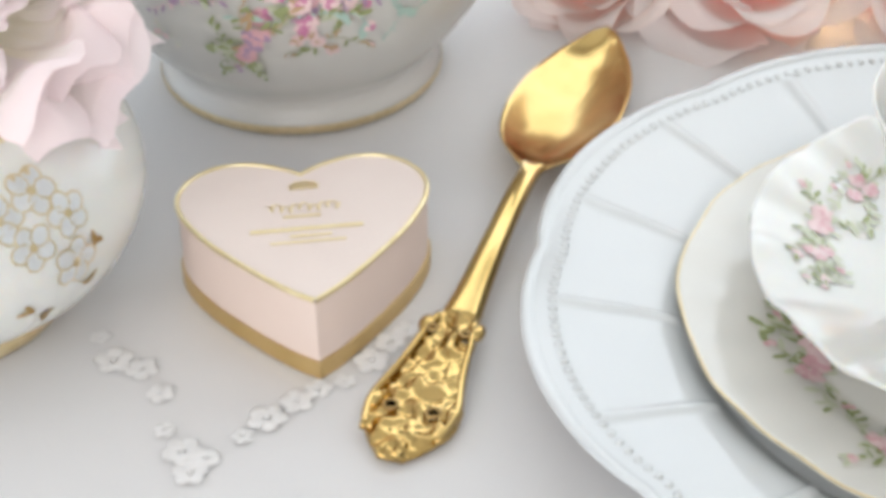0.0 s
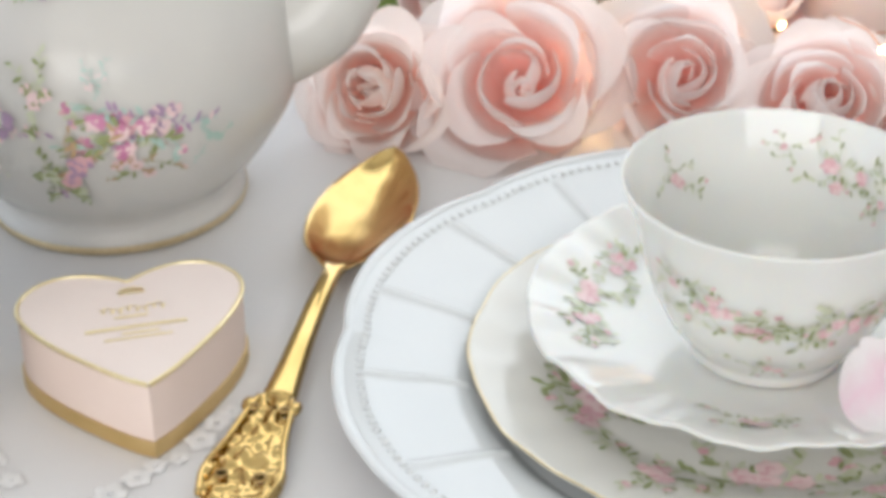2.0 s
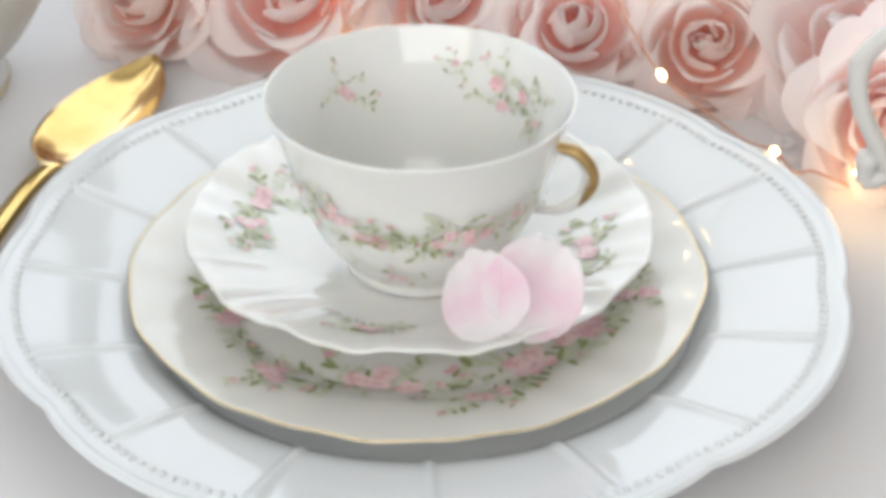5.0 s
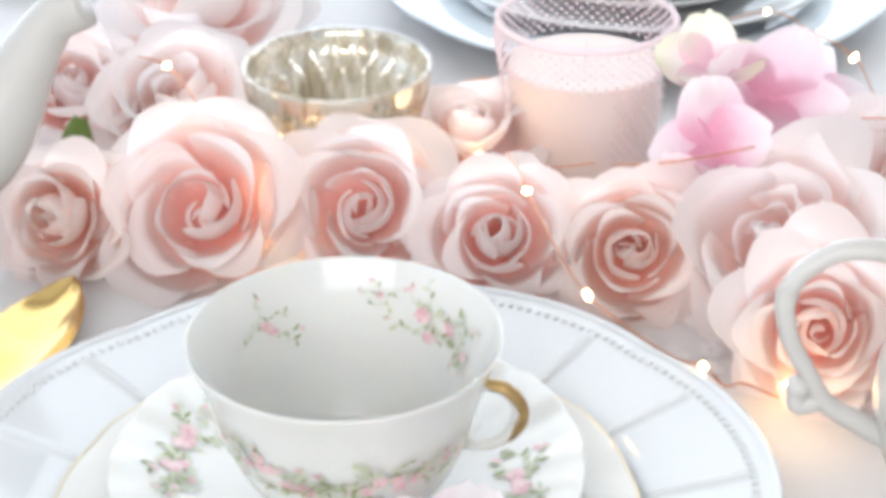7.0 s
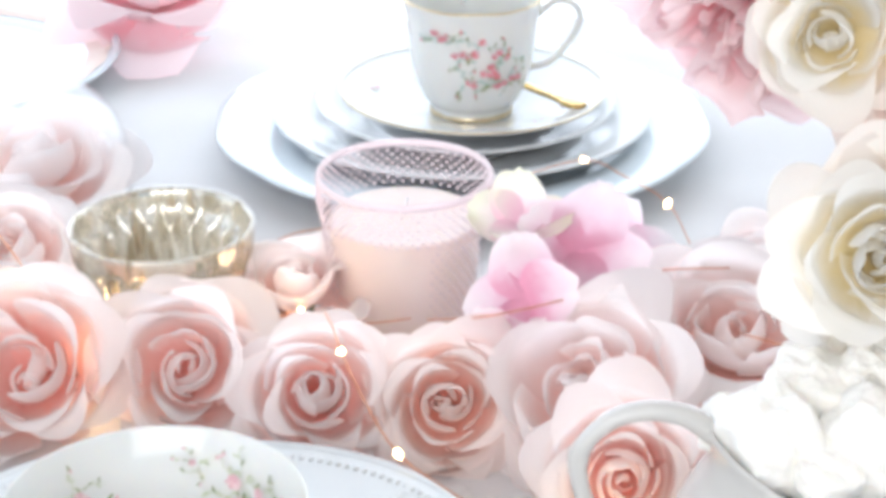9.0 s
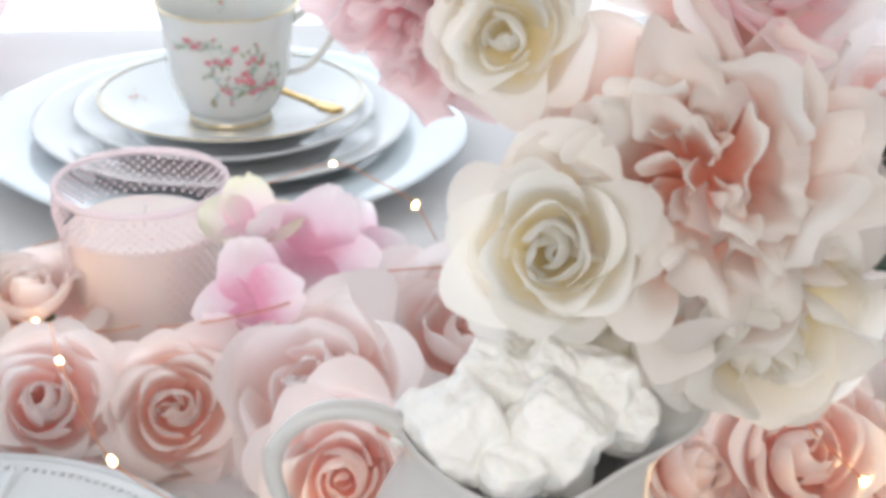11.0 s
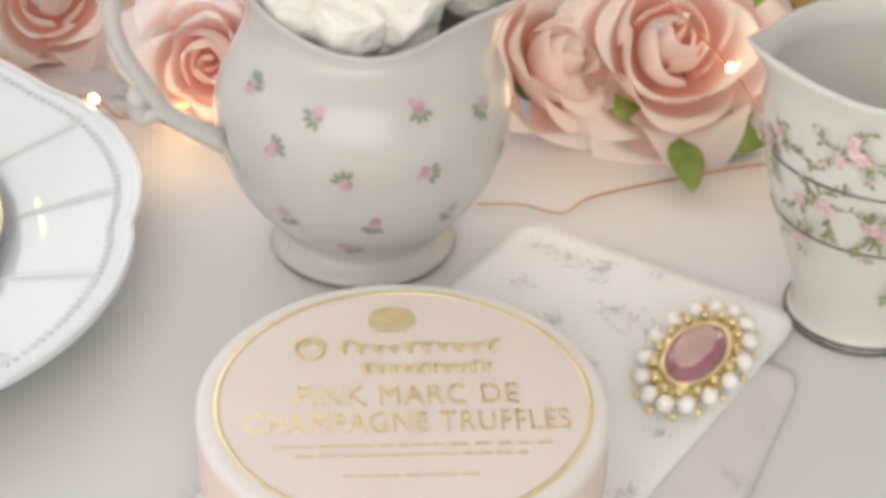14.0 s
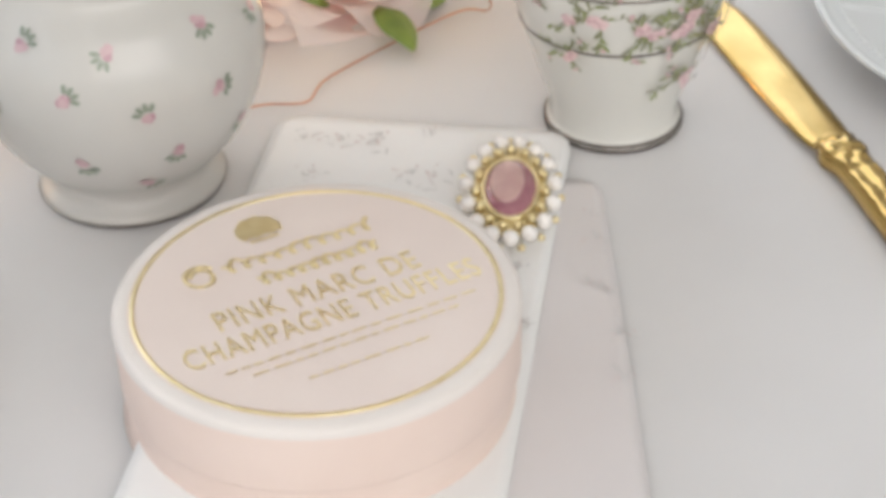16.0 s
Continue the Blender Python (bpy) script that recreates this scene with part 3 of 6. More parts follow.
def tablecloth():
    bm = bmesh.new()
    xs = np.linspace(-0.85, 1.05, 130)
    ys = np.linspace(-0.62, 0.76, 100)
    grid = []
    for y in ys:
        row = []
        for x in xs:
            far = min(1, max(0, (y - 0.30) / 0.12)) * 0.7 + min(1, max(0, (-0.16 - y) / 0.1)) * 0.15
            z = 0.0020 * far * math.sin(60 * (y + 0.35 * x) + 3 * noise.noise((x * 5, y * 5, 0))) + 0.0016 * far * noise.noise((x * 8, y * 14, 1.7))
            z += 0.0004 * noise.noise((x * 16, y * 16, 4)) - 0.0004 - 0.0026 * far
            row.append(bm.verts.new((x, y, z)))
        grid.append(row)
    for a, b in zip(grid, grid[1:]):
        for k in range(len(xs) - 1):
            bm.faces.new((a[k], a[k + 1], b[k + 1], b[k]))
    # the cloth hangs over the edges in soft folds
    rim = grid[0] + [r[-1] for r in grid[1:]] + grid[-1][-2::-1] + [r[0] for r in grid[-2:0:-1]]
    prev = rim
    for j, drop in enumerate((0.006, 0.03, 0.12, 0.3)):
        ring = []
        for i, v in enumerate(rim):
            out = Vector((v.co.x - 0.1, v.co.y - 0.07, 0)).normalized() * (0.012 + 0.012 * math.sin(i * 0.55) * min(1, j / 2))
            ring.append(bm.verts.new((v.co.x + out.x, v.co.y + out.y, -drop)))
        for k in range(len(rim)):
            a, b = prev[k], prev[(k + 1) % len(rim)]
            bm.faces.new((b, a, ring[k], ring[(k + 1) % len(rim)]))
        prev = ring
    ob = thing("tablecloth", "white cotton tablecloth with stitched white blossoms", "tablecloth")
    part("cloth", bm, M_CLOTH, ob)
    rng = random.Random(4)
    # white stitched blossoms by the heart-shaped box
    spots = [(-0.2650, -0.0230, 0.0032), (-0.2580, -0.0330, 0.0056), (-0.2490, -0.0360, 0.0048), (-0.2410, -0.0460, 0.0040), (-0.2360, -0.0610, 0.0032), (-0.2290, -0.0690, 0.0056), (-0.2250, -0.0770, 0.0048), (-0.2220, -0.0710, 0.0040), (-0.2140, -0.0610, 0.0032), (-0.2090, -0.0530, 0.0056), (-0.2020, -0.0450, 0.0048), (-0.1970, -0.0390, 0.0040), (-0.1900, -0.0350, 0.0032), (-0.1840, -0.0250, 0.0056), (-0.1800, -0.0160, 0.0048), (-0.1760, -0.0100, 0.0040),
             (0.115, 0.118, 0.008), (0.128, 0.108, 0.007), (0.104, 0.128, 0.007), (0.132, 0.122, 0.006)]
    for x, y, r in spots:
        bm = bmesh.new()
        t0 = rng.uniform(0, 6)
        for k in range(5):
            t = t0 + k * 1.257
            ball(bm, (x + math.cos(t) * r * 0.6, y + math.sin(t) * r * 0.6, 0.0006), r * 0.45, 2, (1, 1, 0.09))
        ball(bm, (x, y, 0.001), r * 0.2, 1, (1, 1, 0.5))
        part("stitched_blossom", bm, M_THREAD, ob, "raised white stitching")
    return ob


tablecloth()
slab("table_top", -0.84, 1.04, -0.61, 0.75, -0.04, -0.006, M_WOOD, "wooden table top under the cloth", "table")


# ---- the nearer place setting ----
CH_TOP = [(0.001, 0.0058), (0.085, 0.0060), (0.094, 0.0072), (0.100, 0.0115), (0.112, 0.0145), (0.126, 0.0172), (0.134, 0.0190), (0.1385, 0.0196), (0.1425, 0.0202)]


def charger(m):
    ob = thing("charger_plate", "white glazed charger plate with beaded scalloped rim and ribs", "plate", m, "charger plates")
    def shape(r, z, a, share):
        k = min(1, max(0, (r - 0.098) / 0.044))
        w = abs(math.sin(4 * (a - radians(-4)))) ** 0.7
        rib = 0.0014 * max(0, 1 - abs(((math.degrees(a) - 6 + 11.25) % 22.5) - 11.25) / 1.2) if 0.098 < r < 0.1335 else 0
        return r * 0.993 * (1 + 0.034 * k * k * (w - 0.62)), z + rib
    top = spline(CH_TOP, 4)
    under = [(0.1432, 0.0192), (0.1415, 0.0178), (0.128, 0.0140), (0.104, 0.0080), (0.096, 0.0040), (0.092, 0.0005), (0.088, 0.0005), (0.086, 0.0028), (0.001, 0.0028)]
    part("body", lathe(top + under, 600, shape), M_PORC, ob)
    # the rope of beads inside the lip
    bm = bmesh.new()
    n = 216
    for i in range(n):
        a = 2 * math.pi * i / n
        r, z = shape(0.1345, 0.0193, a, 1)
        ca, sa = math.cos(a), math.sin(a)
        base = []
        rx, ry = 0.0016, 0.0012
        top_v = bm.verts.new((r * ca, r * sa, z + 0.0010))
        for k in range(8):
            t = k * math.pi / 4
            dx, dy = rx * math.cos(t), ry * math.sin(t)
            base.append([bm.verts.new(((r + q * dx) * ca - q * dy * sa, (r + q * dx) * sa + q * dy * ca, z + h)) for q, h in ((1, -0.0003), (0.75, 0.0006))])
        for k in range(8):
            a1, b1 = base[k], base[(k + 1) % 8]
            bm.faces.new((a1[0], b1[0], b1[1], a1[1]))
            bm.faces.new((a1[1], b1[1], top_v))
    tagged(part("bead_border", bm, M_PORC, ob, "raised beads along the rim"), kind="stuff")
    bm = lathe([(r, z) for r, z in ((0.1395, 0.0199), (0.1412, 0.0210), (0.1428, 0.0208), (0.1434, 0.0196))], 320, shape)
    part("lip", bm, M_PORC, ob)
    return ob


charger_main = charger(pose(0, 0, 0))
copy_thing(charger_main, pose(0.600, -0.125, 0, 0, 0, 11))


def floral_plate():
    ob = thing("dessert_plate", "cream porcelain plate with gilt rim and rose sprays", "plate", pose(-0.0018, -0.0015, 0.0062))
    prof = spline([(0.001, 0.0040), (0.055, 0.0042), (0.064, 0.0047), (0.072, 0.0071), (0.083, 0.0095), (0.0905, 0.0110), (0.0958, 0.0119)], 4)

    def wavy(r, z, a, share):
        k = min(1, max(0, (r - 0.066) / 0.028))
        return r * (1 + 0.005 * k * math.cos(12 * a + 0.4)), z + 0.0006 * k * math.sin(24 * a) * (1 - 0.5 * k)
    under = [(0.0961, 0.0110), (0.089, 0.0085), (0.070, 0.0042), (0.060, 0.0016), (0.058, 0.0), (0.055, 0.0), (0.054, 0.0018), (0.001, 0.0018)]
    part("body", lathe(prof + under, 240, wavy), M_CREAM, ob)
    part("gilt_rim", lathe([(0.0955, 0.01195), (0.0960, 0.0121), (0.0963, 0.0116), (0.0960, 0.0112)], 240, wavy), M_GOLDRIM, ob, "thin worn gold line")
    up = Skin(prof)
    rng = random.Random(11)
    for a, size in ((-97, 0.024), (186, 0.026), (200, 0.022), (-38, 0.026), (-22, 0.020), (150, 0.016), (40, 0.022), (100, 0.022), (-70, 0.016), (-126, 0.018), (-52, 0.020), (172, 0.020), (-5, 0.018)):
        s = up.s[-1] - (0.036 if size > 0.018 else 0.024)
        bm = spray_up(prof, wavy, s, radians(a), size * 1.25, rng, 4, 30)
        part("rose_spray", bm, [T_PINK, T_BLUSH, T_GREEN, T_PALEGREEN], ob, "painted pink roses and green leaves")
    return ob


class Upper(Skin):
    """The upper side of a dish."""

    def at(self, s, a):
        keep, self.lift = self.lift, -self.lift
        got = super().at(s, a)
        self.lift = keep
        return got


def spray_up(prof, shape, s, a, size, rng, blooms=4, leaves=24):
    return spray(Upper(prof, 0.0004, shape), s, a, size, rng, blooms, leaves, (1.0, 0.5))


floral_plate()


def saucer():
    ob = thing("saucer", "white porcelain saucer with ruffled rim and rose sprays", "saucer", pose(-0.0012, 0.0040, 0.0104))
    prof = spline([(0.001, 0.0085), (0.022, 0.0085), (0.026, 0.0078), (0.034, 0.0090), (0.050, 0.0130), (0.064, 0.0180), (0.072, 0.0210), (0.0775, 0.0225)], 4)

    def wavy(r, z, a, share):
        k = min(1, max(0, (r - 0.045) / 0.031))
        return r * (1 + 0.010 * k * (abs(math.sin(6 * a)) - 0.5)), z + 0.0009 * k * math.sin(12 * a + 1) + 0.0004 * k * math.sin(30 * a)
    under = [(0.0778, 0.0213), (0.070, 0.0180), (0.050, 0.0098), (0.034, 0.0048), (0.030, 0.0001), (0.027, 0.0001), (0.026, 0.0045), (0.001, 0.0050)]
    part("body", lathe(prof + under, 240, wavy), M_BONE, ob)
    rng = random.Random(5)
    for a, size in ((165, 0.021), (180, 0.016), (-102, 0.014), (-8, 0.021), (-28, 0.018), (80, 0.018), (135, 0.016)):
        part("rose_spray", spray_up(prof, wavy, 0.058, radians(a), size * 1.15, rng, 3, 22), [T_PINK, T_BLUSH, T_GREEN, T_PALEGREEN], ob, "painted pink roses and green leaves")
    return ob


saucer()


def teacup():
    ob = thing("teacup", "white porcelain teacup with rose sprays and gilded handle", "teacup", pose(-0.0005, 0.0006, 0.0190) @ Matrix.Diagonal((1.014, 1.014, 0.972, 1)))
    out = spline([(0.001, 0.0015), (0.0215, 0.0015), (0.0225, 0.0), (0.0245, 0.0), (0.0250, 0.0030), (0.0262, 0.0052), (0.0330, 0.0145), (0.0385, 0.0270), (0.0420, 0.0400), (0.0455, 0.0530), (0.0492, 0.0628)], 4)
    inn = spline([(0.0494, 0.0636), (0.0484, 0.0630), (0.0445, 0.0530), (0.0408, 0.0400), (0.0372, 0.0275), (0.0315, 0.0155), (0.0235, 0.0070), (0.001, 0.0050)], 4)
    part("bowl", lathe(out + inn, 160), M_BONE, ob)
    hp = spline([(0.0400, 0, 0.0480), (0.0440, 0, 0.0472), (0.0500, 0, 0.0455), (0.0545, 0, 0.0385), (0.0525, 0, 0.0300), (0.0460, 0, 0.0245), (0.0372, 0, 0.0235)], 6)
    turn = pose(0, 0, 0, 0, 0, -6)
    bm = tube([turn @ Vector(p) for p in hp], lambda s: 0.0019 + 0.0007 * math.sin(math.pi * s), 12, 0.8)
    ball(bm, turn @ Vector((0.0405, 0, 0.0445)), 0.0019)
    part("handle", bm, M_BONE, ob)
    gp = [turn @ (Vector(p) + Vector((0.0006, 0, 0.0003))) for p in hp[3:30]]
    part("handle_gilding", tube(gp, lambda s: 0.0020 + 0.0008 * math.sin(math.pi * s), 12, 0.86), M_OLDGOLD, ob, "worn gold on the handle")
    rng = random.Random(21)
    skin = Skin(out, 0.0003)
    top = skin.s[-1]
    for a, s, size, bl in ((-124, top - 0.028, 0.017, 4), (-104, top - 0.034, 0.018, 4), (-80, top - 0.031, 0.017, 2), (-58, top - 0.030, 0.015, 3), (-100, top - 0.050, 0.011, 2), (-138, top - 0.022, 0.013, 1), (-90, top - 0.029, 0.014, 0), (-35, top - 0.026, 0.012, 1)):
        part("rose_spray", spray(skin, s, radians(a), size, rng, bl, 16, (1.25, 0.5)), [T_PINK, T_BLUSH, T_GREEN, T_PALEGREEN], ob, "painted garland of pink roses")
    inside = Skin(inn, 0.0003)
    inside.p = [np.array(q) for q in inn]
    for a, s, size, bl in ((131, 0.020, 0.013, 3), (76, 0.014, 0.009, 1), (52, 0.018, 0.017, 4), (32, 0.020, 0.012, 1)):
        part("rose_spray", spray(inside, s, radians(a), size, rng, bl, 14, (0.9, 0.8)), [T_PINK, T_BLUSH, T_GREEN, T_PALEGREEN], ob, "painted pink roses inside the cup")
    return ob


teacup()


def single_petals(ob, at, to, size, rng, material, n=4, spin=0.0):
    """The rounded petals of one hydrangea floret."""
    q = facing(*at, to, spin)
    for k in range(n):
        bm = bmesh.new()
        open_petal(bm, 1.0, 0.52, rng, rng.uniform(0.0, 0.35), 0.06)
        turn = pose(0, 0, 0, 0, 0, k * 360 / n + rng.uniform(-10, 10)) @ pose(0, 0, 0, rng.uniform(-14, 14), rng.uniform(-25, 5), 0)
        for v in bm.verts:
            v.co = q @ ((turn @ v.co) * size)
        part("petal", bm, material, ob)


fallen = thing("fallen_blossom", "fallen pale pink hydrangea blossom lying on the saucer", "flower")
rng_f = random.Random(8)
for (fx, fy, fz), to, size, spin in (((0.0295, -0.0640, 0.0335), (-0.30, -0.75, 0.65), 0.027, 128), ((0.0325, -0.0610, 0.0335), (0.25, -0.75, 0.65), 0.030, 55), ((0.0305, -0.0620, 0.0330), (0.1, -0.2, 1), 0.020, 10)):
    bm = bmesh.new()
    open_petal(bm, 1.0, 0.52, rng_f, 0.1, 0.04)
    q = Matrix.Translation((fx, fy, fz)) @ Vector(to).to_track_quat("Z", "Y").to_matrix().to_4x4() @ pose(0, 0, 0, 0, 0, spin)
    for v in bm.verts:
        v.co = q @ (v.co * size)
    part("petal", bm, P_FADE, fallen)


# ---- gold cutlery ----
def strip(bm, stations, nv=10, thick=0.0016, bumps=0.0, holes=()):
    """A solid laid along local y: stations of (y, half width, height of the middle, dish)."""
    rows_t, rows_b = [], []
    for y, w, z, dish in stations:
        rt, rb = [], []
        for k in range(nv + 1):
            u = 2 * k / nv - 1
            zz = z + dish * (u * u) ** 1.0
            bz = bumps * (noise.noise((u * w * 260, y * 260, 0)) + 0.6 * abs(noise.noise((u * w * 520, y * 520, 3)))) if bumps else 0
            edge = math.sqrt(max(0, 1 - u ** 6))
            rt.append(bm.verts.new((u * w, y, zz + bz * edge + thick * (0.35 + 0.65 * edge))))
            rb.append(bm.verts.new((u * w, y, zz)))
        rows_t.append(rt)
        rows_b.append(rb)
    for i in range(len(stations) - 1):
        for k in range(nv):
            ym, xm = (stations[i][0] + stations[i + 1][0]) / 2, (rows_t[i][k].co.x + rows_t[i][k + 1].co.x) / 2
            if any(math.hypot(xm - hx, ym - hy) < hr for hx, hy, hr in holes):
                continue
            bm.faces.new((rows_t[i][k], rows_t[i][k + 1], rows_t[i + 1][k + 1], rows_t[i + 1][k]))
            bm.faces.new((rows_b[i][k + 1], rows_b[i][k], rows_b[i + 1][k], rows_b[i + 1][k + 1]))
        bm.faces.new((rows_b[i][0], rows_t[i][0], rows_t[i + 1][0], rows_b[i + 1][0]))
        bm.faces.new((rows_t[i][-1], rows_b[i][-1], rows_b[i + 1][-1], rows_t[i + 1][-1]))
    for t, b in ((rows_t[0], rows_b[0]), (rows_b[-1], rows_t[-1])):
        bm.faces.new(t[::-1] + b)
    return bm


def ornate_handle(ob, y0, holes=True):
    st = [tuple(q) for q in spline([(y0, 0.0035, 0.0008, 0), (y0 + 0.006, 0.0085, 0.0008, 0), (y0 + 0.014, 0.0130, 0.0010, 0), (y0 + 0.022, 0.0132, 0.0014, 0), (y0 + 0.032, 0.0110, 0.002, 0), (y0 + 0.045, 0.0085, 0.0028, 0), (y0 + 0.054, 0.0078, 0.0034, 0), (y0 + 0.060, 0.0064, 0.0038, 0)], 9)]
    hs = [(-0.0062, y0 + 0.0185, 0.0018), (0.0062, y0 + 0.0185, 0.0018), (-0.0050, y0 + 0.051, 0.0013), (0.0050, y0 + 0.051, 0.0013)] if holes else []
    bm = strip(bmesh.new(), st, 34, 0.0022, 0.0022, hs)
    for k, (w, z) in enumerate(((0.0127, 0.0035), (0.0084, 0.0060))):
        for s in (-1, 1):
            knob = bmesh.new()
            ball(knob, (s * w * 0.92, y0 + (0.0205 if k == 0 else 0.0535), z), 0.0024, 2, (1, 1.6, 0.8))
            part("boss", knob, M_GOLD, ob)
    for s in (-1, 1):
        part("scroll", tube(spline([(s * 0.0105, y0 + 0.008, 0.0035), (s * 0.0125, y0 + 0.02, 0.0045), (s * 0.0095, y0 + 0.034, 0.0055), (s * 0.0075, y0 + 0.048, 0.0062), (s * 0.0055, y0 + 0.058, 0.0066)], 5), 0.0011, 8), M_GOLD, ob)
    part("ornate_handle", bm, M_GOLD, ob, "embossed pierced handle")
    for x, y, r in hs:
        ring = [(x + math.cos(k * 0.7854) * r * 1.15, y + math.sin(k * 0.7854) * r * 1.15, 0.0045 if y < y0 + 0.03 else 0.0072) for k in range(9)]
        part("hole_rim", tube(ring, 0.0005, 6, close=False), M_OLDGOLD, ob)


def spoon():
    ax = Vector((-0.1252 + 0.1725, 0.1665 + 0.0675, 0))
    rot = -math.degrees(math.atan2(ax.x, ax.y))
    ob = thing("dessert_spoon", "polished gold spoon with ornate pierced handle", "spoon", pose(-0.1725, -0.0675, 0.0003, 0, 0, rot))
    ornate_handle(ob, 0.0)
    st = [tuple(q) for q in spline([(0.059, 0.0062, 0.0040, -0.0008), (0.075, 0.0050, 0.0062, -0.0012), (0.095, 0.0042, 0.0090, -0.0012), (0.115, 0.0038, 0.0110, -0.0012), (0.131, 0.0036, 0.0105, -0.0010), (0.137, 0.0045, 0.0092, 0.0)], 6)]
    part("stem", strip(bmesh.new(), st, 10, 0.0026), M_GOLD, ob)
    st = [tuple(q) for q in spline([(0.1355, 0.0040, 0.0092, 0.0), (0.141, 0.0085, 0.0072, 0.0028), (0.150, 0.0150, 0.0040, 0.0058), (0.164, 0.0190, 0.0018, 0.0078), (0.180, 0.0198, 0.0012, 0.0080), (0.196, 0.0182, 0.0016, 0.0072), (0.211, 0.0142, 0.0032, 0.0052), (0.222, 0.0092, 0.0056, 0.0030), (0.2300, 0.0044, 0.0082, 0.0012), (0.2330, 0.0006, 0.0094, 0.0)], 7)]
    part("bowl", strip(bmesh.new(), st, 26, 0.0010), M_GOLD, ob, "shiny oval spoon bowl")
    return ob


spoon()


def knife():
    ax = Vector((0.4665 - 0.4070, -0.004 + 0.2110, 0))
    rot = -math.degrees(math.atan2(ax.x, ax.y))
    ob = thing("dinner_knife", "polished gold table knife with embossed handle", "knife", pose(0.4040, -0.2150, 0.0003, 0, 0, rot))
    st = [tuple(q) for q in spline([(0.0, 0.003, 0.001, 0), (0.004, 0.0075, 0.001, 0), (0.015, 0.0095, 0.001, 0), (0.04, 0.0085, 0.001, 0), (0.07, 0.0072, 0.001, 0), (0.085, 0.0070, 0.001, 0), (0.092, 0.0088, 0.001, 0), (0.098, 0.0078, 0.001, 0)], 7)]
    part("handle", strip(bmesh.new(), st, 16, 0.0062, 0.0012), M_GOLD, ob, "embossed gold handle")
    bm = bmesh.new()
    for y in (0.0905, 0.0955, 0.1005):
        ball(bm, (0, y, 0.0042), 0.0062, 2, (1.3, 0.34, 0.62))
    part("bolster", bm, M_GOLD, ob)
    st = [tuple(q) for q in spline([(0.098, 0.0055, 0.0022, 0), (0.106, 0.0088, 0.0020, 0), (0.130, 0.0102, 0.0016, 0), (0.165, 0.0108, 0.0012, 0), (0.195, 0.0104, 0.0010, 0), (0.210, 0.0080, 0.0010, 0), (0.217, 0.0030, 0.0010, 0)], 6)]
    part("blade", strip(bmesh.new(), st, 12, 0.0016), M_GOLD, ob, "bright gold blade")
    return ob


knife()


# ---- the heart-shaped box ----
def heart(k=1.0):
    half = [(0, -0.0372), (0.008, -0.0305), (0.018, -0.0195), (0.028, -0.0068), (0.0348, 0.005), (0.0378, 0.0145), (0.0370, 0.0228), (0.0325, 0.0300), (0.0255, 0.0345), (0.0175, 0.0353), (0.0100, 0.0333), (0.0040, 0.0302), (0, 0.0272)]
    r = [tuple(q) for q in spline(half, 4)]
    out = r + [(-x, y) for x, y in r[-2:0:-1]]
    return [(x * k, y * k) for x, y in out]


def bar(bm, x, y, w, h, z, rot=0.0):
    c, s = math.cos(rot), math.sin(rot)
    vs = []
    for dx, dy in ((-w / 2, -h / 2), (w / 2, -h / 2), (w / 2, h / 2), (-w / 2, h / 2)):
        vs.append((x + dx * c - dy * s, y + dx * s + dy * c))
    lo = [bm.verts.new((*p, z)) for p in vs]
    hi = [bm.verts.new((*p, z + 0.0002)) for p in vs]
    bm.faces.new(hi)
    for k in range(4):
        bm.faces.new((lo[k], lo[(k + 1) % 4], hi[(k + 1) % 4], hi[k]))


def crest(bm, x, y, s, z, tall=0.62):
    """A small plain emblem: a domed shape on a band."""
    pts = [(x + s * math.cos(t) * 1.0, y + s * tall * max(-0.45, math.sin(t)) + s * 0.06 * math.cos(9 * t)) for t in np.linspace(0, 2 * math.pi, 28, endpoint=False)]
    lo = [bm.verts.new((*p, z)) for p in pts]
    hi = [bm.verts.new((*p, z + 0.0002)) for p in pts]
    bm.faces.new(hi)
    for k in range(len(pts)):
        bm.faces.new((lo[k], lo[(k + 1) % len(pts)], hi[(k + 1) % len(pts)], hi[k]))


